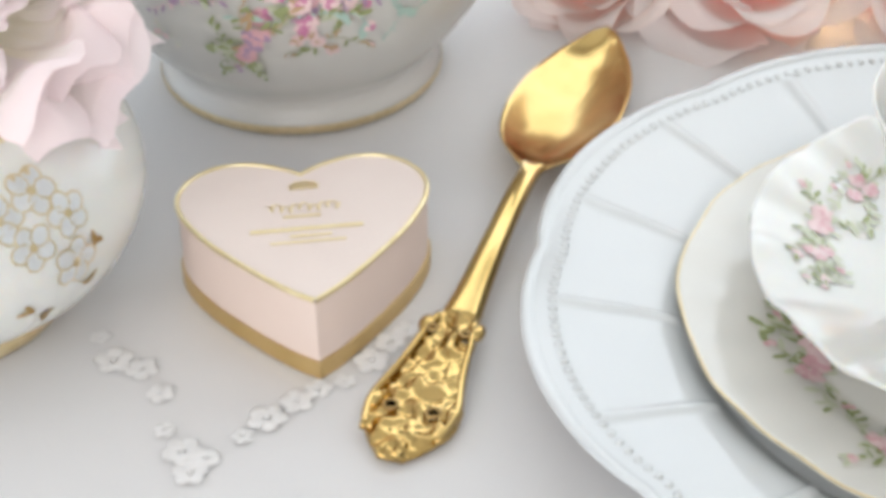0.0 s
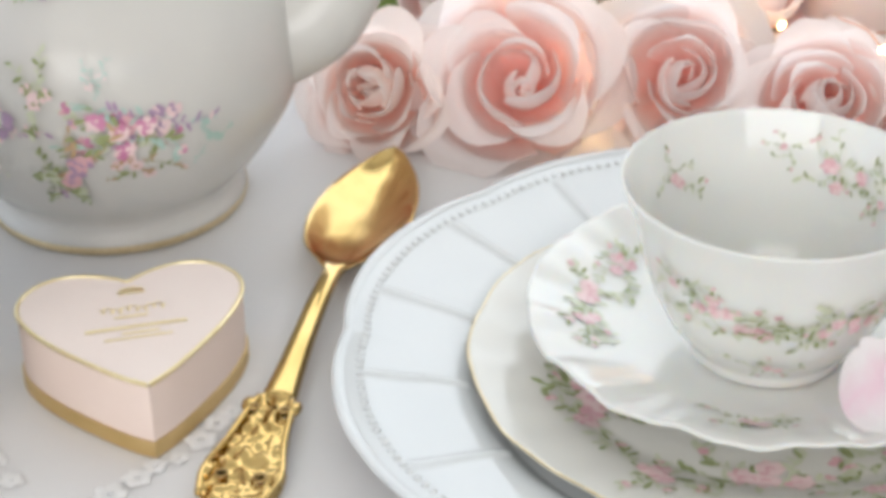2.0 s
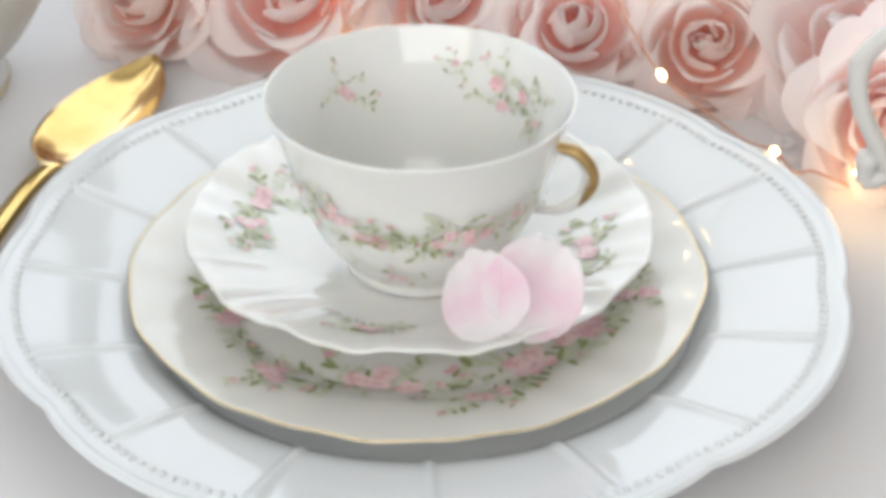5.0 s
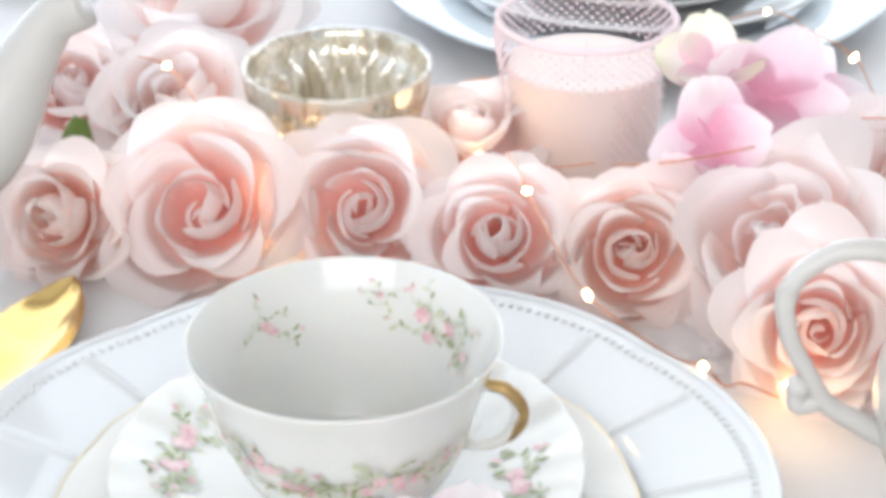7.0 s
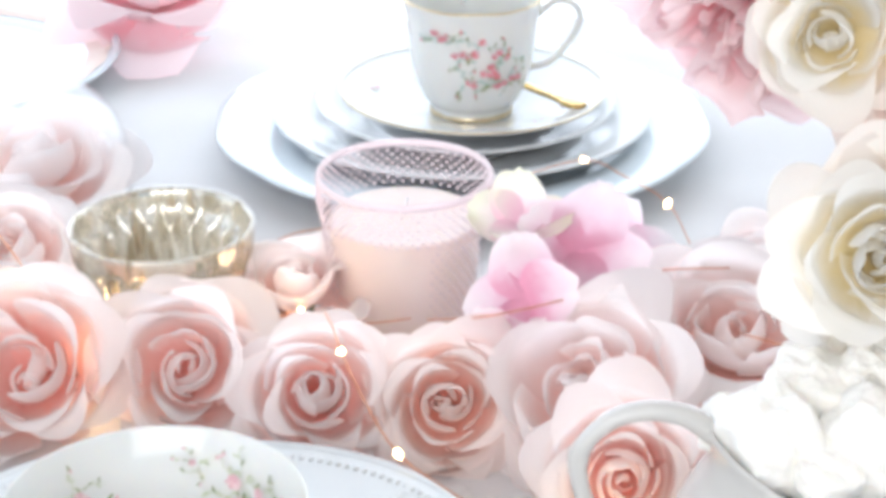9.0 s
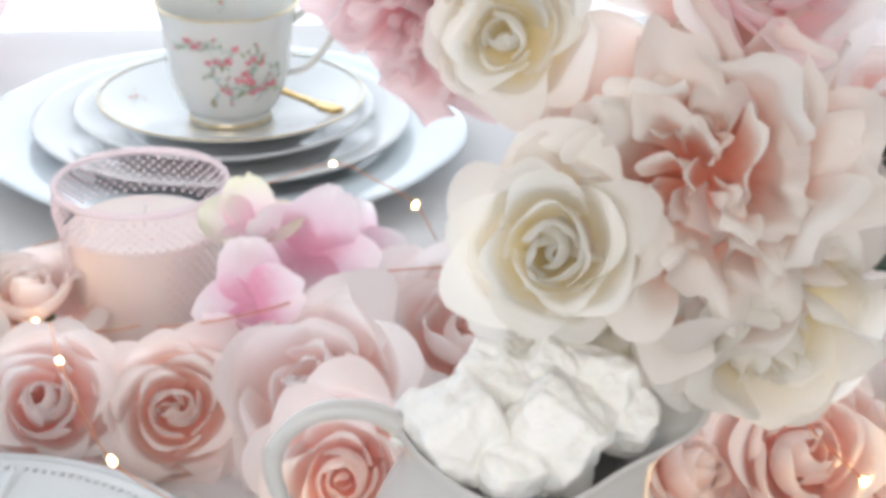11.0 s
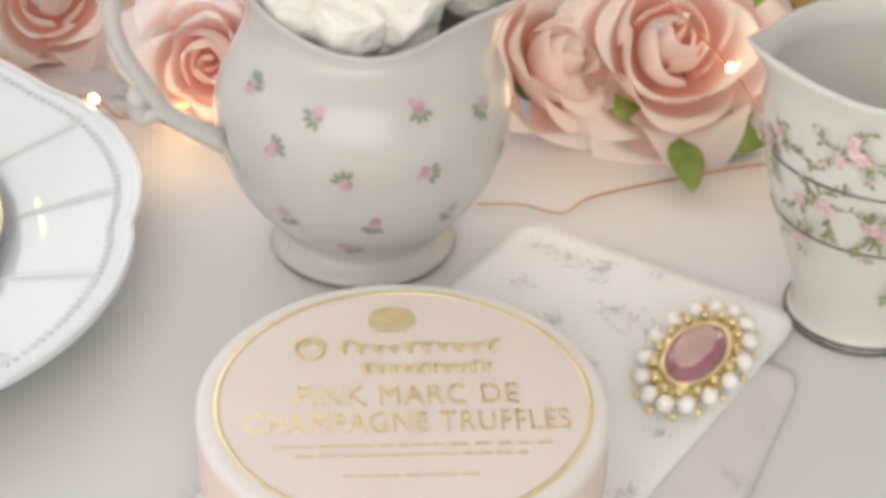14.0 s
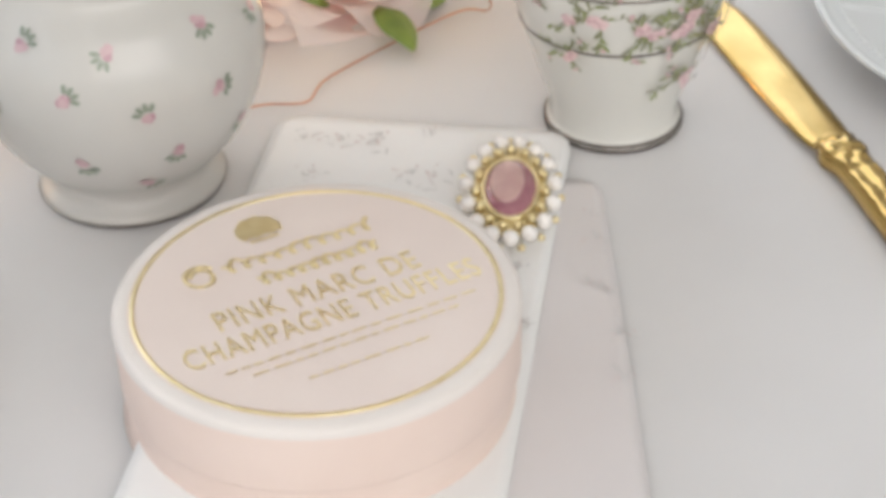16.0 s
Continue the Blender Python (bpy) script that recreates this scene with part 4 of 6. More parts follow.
def heart_box():
    ob = thing("heart_box", "heart-shaped blush gift box with gold edges, closed", "gift box", pose(-0.2065, 0.0012, 0, 0, 0, 14.5))
    part("base", prism(heart(1.005), 0.0, 0.0062, 0.0004), M_GOLDCARD, ob, "gold card base", smooth=False)
    part("body", prism(heart(0.985), 0.0062, 0.0268, 0.0003), M_PINKCARD, ob, smooth=False)
    part("lid", prism(heart(0.99), 0.0268, 0.0282, 0.0006), M_PALECARD, ob, smooth=False)
    rim = [(x, y, 0.0280) for x, y in heart(0.985)]
    part("gold_edge", tube(rim + rim[:1], 0.0008, 8, close=False), M_FOIL, ob, "shiny gold edge")
    bm = bmesh.new()
    crest(bm, 0.0005, 0.0200, 0.0045, 0.0283)
    part("emblem", bm, M_FOIL, ob, "small gold emblem", smooth=False)
    bm = bmesh.new()
    for x, y, w, h in ((-0.001, 0.0045, 0.011, 0.0010), (0, -0.0020, 0.033, 0.0016), (0.001, -0.0056, 0.012, 0.0010), (0.0, -0.0085, 0.022, 0.0008)):
        bar(bm, x, y, w, h, 0.0283)
    part("lettering", bm, M_FOIL, ob, "fine gold lettering", smooth=False)
    flow = [(-0.011 + 0.022 * w + 0.0007 * math.sin(50 * w), 0.0090 + 0.0016 * math.cos(50 * w) + 0.0008 * math.sin(17 * w), 0.0284) for w in np.linspace(0, 1, 90)]
    part("maker_device", tube(flow, 0.0004, 6, 0.3), M_FOIL, ob, "flowing gold device")
    return ob


heart_box()



# ---- teapot and sugar bowl ----
def teapot():
    ob = thing("teapot", "white porcelain teapot with painted bouquet and gilt foot", "teapot", pose(-0.236, 0.142, 0))
    prof = spline([(0.001, 0.003), (0.044, 0.002), (0.0495, 0.0), (0.0505, 0.004), (0.0475, 0.009), (0.0490, 0.014), (0.0600, 0.026), (0.0715, 0.046), (0.0745, 0.066), (0.0700, 0.088), (0.0560, 0.106), (0.0420, 0.114), (0.0380, 0.120), (0.0400, 0.124)], 5)

    def lobed(r, z, a, share):
        return r * (1 + 0.006 * math.cos(8 * a) * min(1, z / 0.03)), z
    part("body", lathe(prof, 128, lobed), M_IVORY, ob)
    part("lid", lathe(spline([(0.040, 0.1235), (0.037, 0.128), (0.026, 0.138), (0.010, 0.142), (0.006, 0.146), (0.010, 0.154), (0.007, 0.161), (0.001, 0.162)], 5), 64), M_IVORY, ob)
    part("gilt_foot", lathe([(0.0498, 0.0003), (0.0508, 0.0012), (0.0511, 0.0028), (0.0507, 0.0040)], 128, lobed), M_GOLDRIM, ob, "gold line round the foot")
    sp = spline([(0.058, 0.0, 0.066), (0.080, 0.003, 0.074), (0.094, 0.005, 0.090), (0.104, 0.007, 0.108), (0.116, 0.008, 0.126), (0.129, 0.008, 0.1335)], 7)
    part("spout", tube(sp, lambda s: 0.0190 - 0.0120 * min(1, s * 1.25) + 0.001 * s, 20, 1.15), M_IVORY, ob)
    tip = spline([(0.107, 0.0062, 0.118), (0.113, 0.0065, 0.1305), (0.121, 0.007, 0.1385), (0.1305, 0.008, 0.1405)], 5)
    part("spout_gilding", tube(tip, lambda s: 0.0012, 8), M_GOLDRIM, ob, "gold line on the spout lip")
    hp = spline([(-0.066, 0, 0.090), (-0.090, 0.0, 0.104), (-0.116, 0, 0.092), (-0.120, 0, 0.062), (-0.100, 0, 0.040), (-0.070, 0, 0.040)], 7)
    part("handle", tube(hp, 0.0062, 14, 0.75), M_IVORY, ob)
    rng = random.Random(3)
    skin = Skin(prof, 0.0003, lobed)
    s_mid = float(np.interp(0.060, [q[1] for q in prof[20:]], skin.s[20:]))
    for a, ds, size, mats in ((-80, 0.0, 0.024, [T_MAGENTA, T_PINK, T_GREEN, T_PALEGREEN]), (-66, 0.006, 0.018, [T_MAUVE, T_BLUSH, T_TEAL, T_MAUVE]), (-72, -0.010, 0.015, [T_BROWN, T_BLUSH, T_BROWN, T_GREEN]),
                              (-108, 0.004, 0.014, [T_MAUVE, T_MAUVE, T_MAUVE, T_BLUSH]), (-95, -0.016, 0.016, [T_GREEN, T_PALEGREEN, T_GREEN, T_GREEN]), (-98, 0.018, 0.015, [T_GREEN, T_BLUSH, T_GREEN, T_PALEGREEN]),
                              (-52, -0.006, 0.009, [T_TEAL, T_TEAL, T_TEAL, T_TEAL]), (-82, 0.024, 0.008, [T_TEAL, T_BLUSH, T_TEAL, T_TEAL]), (-113, -0.012, 0.007, [T_PINK, T_BLUSH, T_BLUSH, T_PALEGREEN]), (-100, 0.055, 0.010, [T_PINK, T_MAUVE, T_GREEN, T_TEAL]),
                              (-76, 0.004, 0.022, [T_MAGENTA, T_BLUSH, T_GREEN, T_TEAL]), (-88, -0.006, 0.020, [T_MAUVE, T_PINK, T_GREEN, T_BROWN])):
        part("painted_bouquet", spray(skin, s_mid + ds, radians(a), size * 1.12, rng, 4, 12, (0.9, 0.75)), mats, ob, "painted flowers in pink, mauve and green")
    return ob


T_MAGENTA = plain("transfer_magenta", (0.56, 0.22, 0.36), 0.2)
teapot()


def sugar_bowl():
    ob = thing("sugar_bowl", "white porcelain bowl with gold-outlined blossoms", "bowl", pose(-0.3165, -0.012, 0))
    out = spline([(0.001, 0.003), (0.030, 0.002), (0.034, 0.0), (0.036, 0.004), (0.0345, 0.008), (0.045, 0.014), (0.0590, 0.026), (0.0650, 0.043), (0.0610, 0.060), (0.0500, 0.072), (0.0480, 0.078)], 5)
    inn = spline([(0.0470, 0.079), (0.0460, 0.073), (0.0560, 0.058), (0.0600, 0.043), (0.050, 0.024), (0.001, 0.014)], 4)
    part("bowl", lathe(out + inn, 96), M_BONE, ob)
    part("gilt_rim", lathe([(0.0484, 0.0778), (0.0486, 0.0790), (0.0472, 0.0798), (0.0464, 0.0788)], 96), M_GOLDRIM, ob, "gold line round the rim")
    part("gilt_foot", lathe([(0.0343, 0.0004), (0.0366, 0.002), (0.0366, 0.0042), (0.0352, 0.0058)], 96), M_GOLDRIM, ob, "gold line round the foot")
    skin = Skin(out, 0.0003)
    s0 = float(np.interp(0.044, [q[1] for q in out[22:]], skin.s[22:]))
    for j, (a, ds, r) in enumerate(((-46, 0.020, 0.0065), (-34, 0.024, 0.0065), (-40, 0.010, 0.006), (-28, 0.014, 0.006), (-55, 0.014, 0.005), (-30, 0.000, 0.0065))):
        bm = bmesh.new()
        for k in range(5):
            t = k * 1.257 + j
            skin.blob(bm, s0 + ds, radians(a), math.cos(t) * r * 0.62, math.sin(t) * r * 0.62, r * 0.55, r * 0.5, t, 0)
            skin.blob(bm, s0 + ds, radians(a), math.cos(t) * r * 0.62, math.sin(t) * r * 0.62, r * 0.45, r * 0.4, t, 1)
        skin.blob(bm, s0 + ds, radians(a), 0, 0, r * 0.22, r * 0.22, 0, 0)
        part("gilt_blossom", bm, [M_GOLDRIM, M_BONE], ob, "white blossom outlined in gold")
    bm = bmesh.new()
    for k, (da, ds) in enumerate(((-62, -0.004), (-58, 0.004), (-44, -0.010), (-38, -0.014), (-22, 0.004), (-26, -0.008), (-50, 0.028))):
        for d in (-0.5, 0.5):
            skin.blob(bm, s0 + ds, radians(da), 0.0016 * math.cos(k + d), 0.0016 * math.sin(k + d), 0.0026, 0.0010, k * 1.3 + d, 0)
    part("gilt_leaves", bm, M_OLDGOLD, ob, "small gold leaves")
    return ob


sugar_bowl()
flower("peony", "pale pink and cream silk peony resting in the sugar bowl", PEONY, P_CREAM, 0.040, 31, facing(-0.3010, -0.004, 0.096, (0.25, -0.55, 0.75)), "loose blooms", 0.11, calyx=True, category="flower")


# ---- the garland of roses ----
G = "garland roses"
TOCAM = (-0.05, -0.75, 0.62)
flower("rose", "small peach silk rose lying on its side", ROSE, P_PEACH, 0.0255, 1, facing(-0.1345, 0.190, 0.0215, (-0.25, -0.80, 0.45)), G, leaves=2)
flower("rose", "large blush silk rose with curled outer petals", OPEN, P_BLUSH, 0.0335, 2, facing(-0.0760, 0.192, 0.0250, (-0.1, -0.75, 0.62)), G, 0.03)
flower("rose", "blush silk rose with raised back petals", OPEN, P_BLUSH, 0.0285, 3, facing(-0.0080, 0.190, 0.0270, (0.0, -0.78, 0.50)), G, 0.05)
flower("rose", "blush silk rose with a tight peach heart", ROSE, P_BLUSH, 0.0280, 4, facing(0.0500, 0.171, 0.0230, (0.02, -0.75, 0.62)), G, 0.03)
flower("rose", "peach silk rosebud with tightly rolled petals", ROSE, P_PEACH, 0.0270, 5, facing(0.1010, 0.162, 0.0210, (-0.1, -0.80, 0.52)), G, 0.02)
flower("rose", "pale pink silk rose behind the others", OPEN, P_PALE, 0.032, 6, facing(-0.0990, 0.290, 0.0300, (0.0, -0.5, 0.8)), G)
flower("rose", "peach silk rose behind the teapot spout", OPEN, P_BLUSH, 0.028, 7, facing(-0.1500, 0.300, 0.0300, (0.1, -0.4, 0.8)), G, leaves=2)
flower("rose", "large pale pink silk rose under the glass dome", OPEN, P_PALE, 0.040, 8, facing(-0.1050, 0.390, 0.0320, (0.0, -0.3, 0.9)), G)
flower("rose", "pale silk rose between the two candle glasses", OPEN, P_PALE, 0.026, 9, facing(0.0350, 0.262, 0.0260, (0.0, -0.2, 0.95)), G)
flower("rose", "large pale pink silk rose with loose petals", OPEN, P_PALE, 0.0370, 10, facing(0.1620, 0.150, 0.0300, (-0.45, -0.5, 0.7)), G, 0.055)
flower("rose", "peach silk rose seen through the jug handle", ROSE, P_BLUSH, 0.0285, 12, facing(0.1680, 0.100, 0.0240, (-0.1, -0.85, 0.45)), G, 0.03)
flower("rose", "pale pink open silk rose behind the jug", OPEN, P_PALE, 0.0400, 13, facing(0.2270, 0.190, 0.0310, (0.0, -0.45, 0.85)), G, 0.05)
flower("rose", "white-pink silk rose far along the garland", OPEN, P_PALE, 0.0260, 14, facing(0.2550, 0.270, 0.0240, (0.0, -0.3, 0.9)), G)
flower("rose", "large peach silk rose with green leaves beneath", ROSE, P_BLUSH, 0.0385, 15, facing(0.3450, 0.080, 0.0310, (-0.1, -0.75, 0.62)), G, 0.03, leaves=4)
flower("rose", "peach silk rose turned away behind the jug", ROSE, P_PEACH, 0.0270, 16, facing(0.2950, 0.085, 0.0240, (0.4, -0.35, 0.5)), G, 0.03, leaves=1)
flower("rose", "peach silk rose at the end of the garland", OPEN, P_BLUSH, 0.0300, 17, facing(0.4220, 0.125, 0.0270, (0.1, -0.5, 0.8)), G)
flower("rose", "pale silk rose on the cloth beyond the bouquet", OPEN, P_PALE, 0.0330, 18, facing(0.3000, 0.190, 0.0270, (0.1, -0.3, 0.9)), G)
flower("rose", "rosy silk bloom on the far side of the table", OPEN, P_ROSY, 0.0440, 19, facing(-0.0700, 0.700, 0.0420, (0.1, -0.4, 0.8)), "loose blooms")


def hydrangea():
    ob = thing("hydrangea", "pink and cream silk hydrangea cluster", "flower")
    rng = random.Random(9)
    part("stem", tube(spline([(0.150, 0.215, 0.010), (0.152, 0.212, 0.025), (0.150, 0.212, 0.045)], 4), 0.003, 8), M_DARKLEAF, ob)
    for at, to, size, mt, spin in (((0.1370, 0.190, 0.058), (-0.15, -0.80, 0.55), 0.0280, P_HYD, 20), ((0.1610, 0.220, 0.065), (0.15, -0.7, 0.65), 0.0330, P_HYD, 62), ((0.1370, 0.224, 0.077), (-0.1, -0.55, 0.8), 0.0240, P_HYDG, 0),
                                   ((0.1820, 0.236, 0.055), (0.4, -0.5, 0.7), 0.0270, P_FADE, 70), ((0.1230, 0.186, 0.042), (-0.1, -0.9, 0.2), 0.0190, P_HYD, 10)):
        single_petals(ob, at, to, size, rng, mt, 4, spin)
    return ob


hydrangea()


# ---- candle glasses ----
def votive():
    ob = thing("votive_glass", "fluted mercury-glass votive holder, empty", "candle holder", pose(-0.0231, 0.2595, 0) @ Matrix.Diagonal((0.977, 0.977, 0.963, 1)))
    n = 22

    def flute(r, z, a, share):
        saw = abs(((a * n / (2 * math.pi)) % 1.0) * 2 - 1)
        k = min(1, max(0, (0.0525 + 0.0065 * saw - z) / 0.0016)) * min(1, max(0, (z - 0.003) / 0.008))
        return r * (1 - 0.15 * k * (1 - saw)), z
    m, t, p = nodes_of("mercury_glass")
    tc, mp, nz = t.nodes.new("ShaderNodeTexCoord"), t.nodes.new("ShaderNodeMapping"), t.nodes.new("ShaderNodeTexNoise")
    nz.inputs["Scale"].default_value, nz.inputs["Detail"].default_value = 90, 8
    mp.inputs["Scale"].default_value = (1.6, 1.6, 0.30)
    t.links.new(tc.outputs["Object"], mp.inputs["Vector"])
    t.links.new(mp.outputs[0], nz.inputs["Vector"])
    r = ramp_node(t, [(0.36, (0.60, 0.53, 0.39)), (0.58, (0.93, 0.92, 0.87))])
    t.links.new(nz.outputs[0], r.inputs[0])
    t.links.new(r.outputs[0], p.inputs["Base Color"])
    p.inputs["Metallic"].default_value, p.inputs["Roughness"].default_value = 0.85, 0.10
    # upright streaks: the paler the colour, the more light passes through
    tl, tr = t.nodes.new("ShaderNodeBsdfTranslucent"), t.nodes.new("ShaderNodeBsdfTransparent")
    t.links.new(r.outputs[0], tl.inputs[0])
    tr.inputs[0].default_value = (0.97, 0.95, 0.89, 1)
    m1, m2 = t.nodes.new("ShaderNodeMixShader"), t.nodes.new("ShaderNodeMixShader")
    m1.inputs[0].default_value = 0.22
    mr = t.nodes.new("ShaderNodeMapRange")
    mr.inputs[1].default_value, mr.inputs[2].default_value, mr.inputs[3].default_value, mr.inputs[4].default_value = 0.42, 0.62, 0.12, 0.62
    t.links.new(nz.outputs[0], mr.inputs[0])
    t.links.new(mr.outputs[0], m2.inputs[0])
    t.links.new(p.outputs[0], m1.inputs[1])
    t.links.new(tl.outputs[0], m1.inputs[2])
    t.links.new(m1.outputs[0], m2.inputs[1])
    t.links.new(tr.outputs[0], m2.inputs[2])
    t.links.new(m2.outputs[0], t.nodes["Material Output"].inputs[0])
    out = spline([(0.001, 0.002), (0.022, 0.001), (0.0255, 0.003), (0.0290, 0.012), (0.0345, 0.030), (0.0395, 0.046), (0.0420, 0.054), (0.0430, 0.0655)], 7)
    inn = spline([(0.0422, 0.0668), (0.0405, 0.064), (0.0385, 0.052), (0.0330, 0.030), (0.0270, 0.012), (0.001, 0.008)], 5)
    part("bowl", lathe(out + inn, 264, flute), m, ob)
    part("rim", lathe([(0.0432, 0.064), (0.0441, 0.0662), (0.0430, 0.0678), (0.0416, 0.067)], 96), M_CLEAR, ob, "clear glass rim")
    return ob


votive()


def candle():
    ob = thing("jar_candle", "blush wax candle in pink hobnail glass, unlit", "candle", pose(0.0880, 0.279, 0) @ Matrix.Diagonal((0.99, 0.99, 1.02, 1)))
    out = spline([(0.001, 0.001), (0.032, 0.0), (0.0345, 0.002), (0.0365, 0.020), (0.0385, 0.045), (0.0400, 0.060), (0.0415, 0.066), (0.0412, 0.0755)], 4)
    inn = spline([(0.0400, 0.0768), (0.0385, 0.074), (0.0378, 0.062), (0.0362, 0.045), (0.0345, 0.020), (0.0330, 0.005), (0.001, 0.004)], 4)
    glass_ob = part("jar", lathe(out + inn[:9], 96), M_PINKGLASS, ob, "pink pressed glass jar")
    bm = lathe([(0.0408, 0.0745), (0.0420, 0.0762), (0.0412, 0.0782), (0.0398, 0.0780), (0.0392, 0.0762)], 96, closed=True)
    part("rim", bm, M_BEADGLASS, glass_ob)
    bm = bmesh.new()
    for j in range(8):
        z = 0.0572 + j * 0.0022
        r = float(np.interp(z, [q[1] for q in out[8:]], [q[0] for q in out[8:]]))
        for k in range(52):
            a = 2 * math.pi * (k + 0.5 * (j % 2)) / 52
            ball(bm, (r * math.cos(a), r * math.sin(a), z), 0.0010, 1)
    for j in range(17):
        z = 0.006 + j * 0.0029
        r = float(np.interp(z, [q[1] for q in out[8:]], [q[0] for q in out[8:]]))
        for k in range(52):
            a = 2 * math.pi * (k + 0.5 * (j % 2)) / 52
            if abs(((a + 0.9) % 2.094) - 1.047) > 0.62:
                ball(bm, (r * math.cos(a), r * math.sin(a), z), 0.0008, 1)
    tagged(part("hobnail_relief", bm, M_BEADGLASS, glass_ob, "rows of raised glass dots"), kind="stuff")
    part("wax", lathe(spline([(0.001, 0.0065), (0.0320, 0.0065), (0.0338, 0.020), (0.0353, 0.045), (0.0355, 0.0540), (0.0335, 0.0562), (0.020, 0.0560), (0.001, 0.0562)], 3), 64), M_WAX, ob, "smooth blush wax")
    part("wick", tube([(0, 0, 0.055), (0.0004, 0.0002, 0.060), (0.0012, 0.0004, 0.065)], 0.0009, 6), M_THREAD, ob, "short white wick")
    return ob


candle()


# ---- fairy lights ----
def fairy_lights():
    ob = thing("fairy_lights", "copper wire fairy lights with warm lit bulbs", "string lights")
    runs = [
        [(-0.112, 0.262, 0.066), (-0.098, 0.255, 0.064), (-0.075, 0.214, 0.058), (-0.060, 0.195, 0.03), (-0.043, 0.187, 0.010), (-0.03, 0.20, 0.012), (0.005, 0.225, 0.022), (0.022, 0.224, 0.030), (0.040, 0.228, 0.034), (0.052, 0.205, 0.040), (0.072, 0.192, 0.046), (0.088, 0.188, 0.050)],
        [(0.052, 0.175, 0.060), (0.056, 0.145, 0.068), (0.059, 0.128, 0.0670), (0.068, 0.100, 0.060), (0.080, 0.077, 0.0510), (0.098, 0.072, 0.038), (0.112, 0.074, 0.027), (0.123, 0.077, 0.0215), (0.132, 0.082, 0.010), (0.140, 0.090, 0.006), (0.152, 0.080, 0.006)],
        [(0.095, 0.186, 0.050), (0.116, 0.178, 0.055), (0.1335, 0.176, 0.059), (0.150, 0.178, 0.062), (0.168, 0.184, 0.064), (0.187, 0.191, 0.068), (0.209, 0.198, 0.066), (0.234, 0.220, 0.056), (0.257, 0.250, 0.050), (0.285, 0.250, 0.038)],
        [(0.005, 0.320, 0.012), (0.030, 0.340, 0.020), (0.058, 0.356, 0.018), (0.110, 0.372, 0.022), (0.150, 0.386, 0.030), (0.184, 0.376, 0.044), (0.205, 0.372, 0.036), (0.225, 0.352, 0.0290), (0.236, 0.345, 0.010), (0.240, 0.350, 0.002), (0.246, 0.332, 0.002)],
        [(0.2200, 0.150, 0.060), (0.2480, 0.120, 0.064), (0.280, 0.115, 0.055), (0.300, 0.106, 0.060), (0.3200, 0.085, 0.0660), (0.332, 0.060, 0.0670), (0.345, 0.050, 0.055), (0.361, 0.052, 0.0380), (0.368, 0.030, 0.030), (0.378, 0.022, 0.015), (0.385, 0.035, 0.002), (0.377, 0.0405, 0.002), (0.350, 0.036, 0.0015), (0.307, 0.0240, 0.0015), (0.292, 0.0130, 0.0015), (0.278, 0.0200, 0.0015), (0.262, 0.0219, 0.0015)],
    ]
    for r in runs:
        part("wire", tube(spline(r, 6), 0.00038, 6), M_COPPER, ob, "thin bare copper wire")
    leds = [(-0.098, 0.255, 0.0645), (-0.078, 0.216, 0.060), (-0.043, 0.187, 0.0100), (0.040, 0.228, 0.034), (0.059, 0.128, 0.067), (0.080, 0.077, 0.051), (0.123, 0.077, 0.0215), (0.184, 0.376, 0.044), (0.225, 0.352, 0.029), (0.005, 0.320, 0.014),
            (0.300, 0.106, 0.060), (0.318, 0.086, 0.066), (0.361, 0.052, 0.038), (0.012, 0.300, 0.03), (0.155, 0.086, 0.007), (-0.045, 0.215, 0.022)]
    for i, p in enumerate(leds):
        bm = bmesh.new()
        vs = ball(bm, (0, 0, 0), 0.0013, 2, (1, 1, 2.0))
        led = part("led_bulb", bm, M_LED, ob, "lit warm bulb")
        led.matrix_basis = Matrix.Translation(p) @ pose(0, 0, 0, 35 + 30 * math.sin(i * 2.1), 40 * math.cos(i * 1.7), 0)
    return ob


fairy_lights()
for i, p in enumerate(((0.156, 0.062, 0.022), (-0.046, 0.198, 0.034), (0.028, 0.232, 0.052), (0.366, 0.040, 0.060), (0.302, 0.036, 0.042), (0.405, 0.030, 0.050))):
    li = bpy.data.lights.new("bulb_glow", "POINT")
    li.energy, li.color, li.shadow_soft_size = 0.015, (1.0, 0.64, 0.30), 0.009
    new("bulb_glow", li).location = p


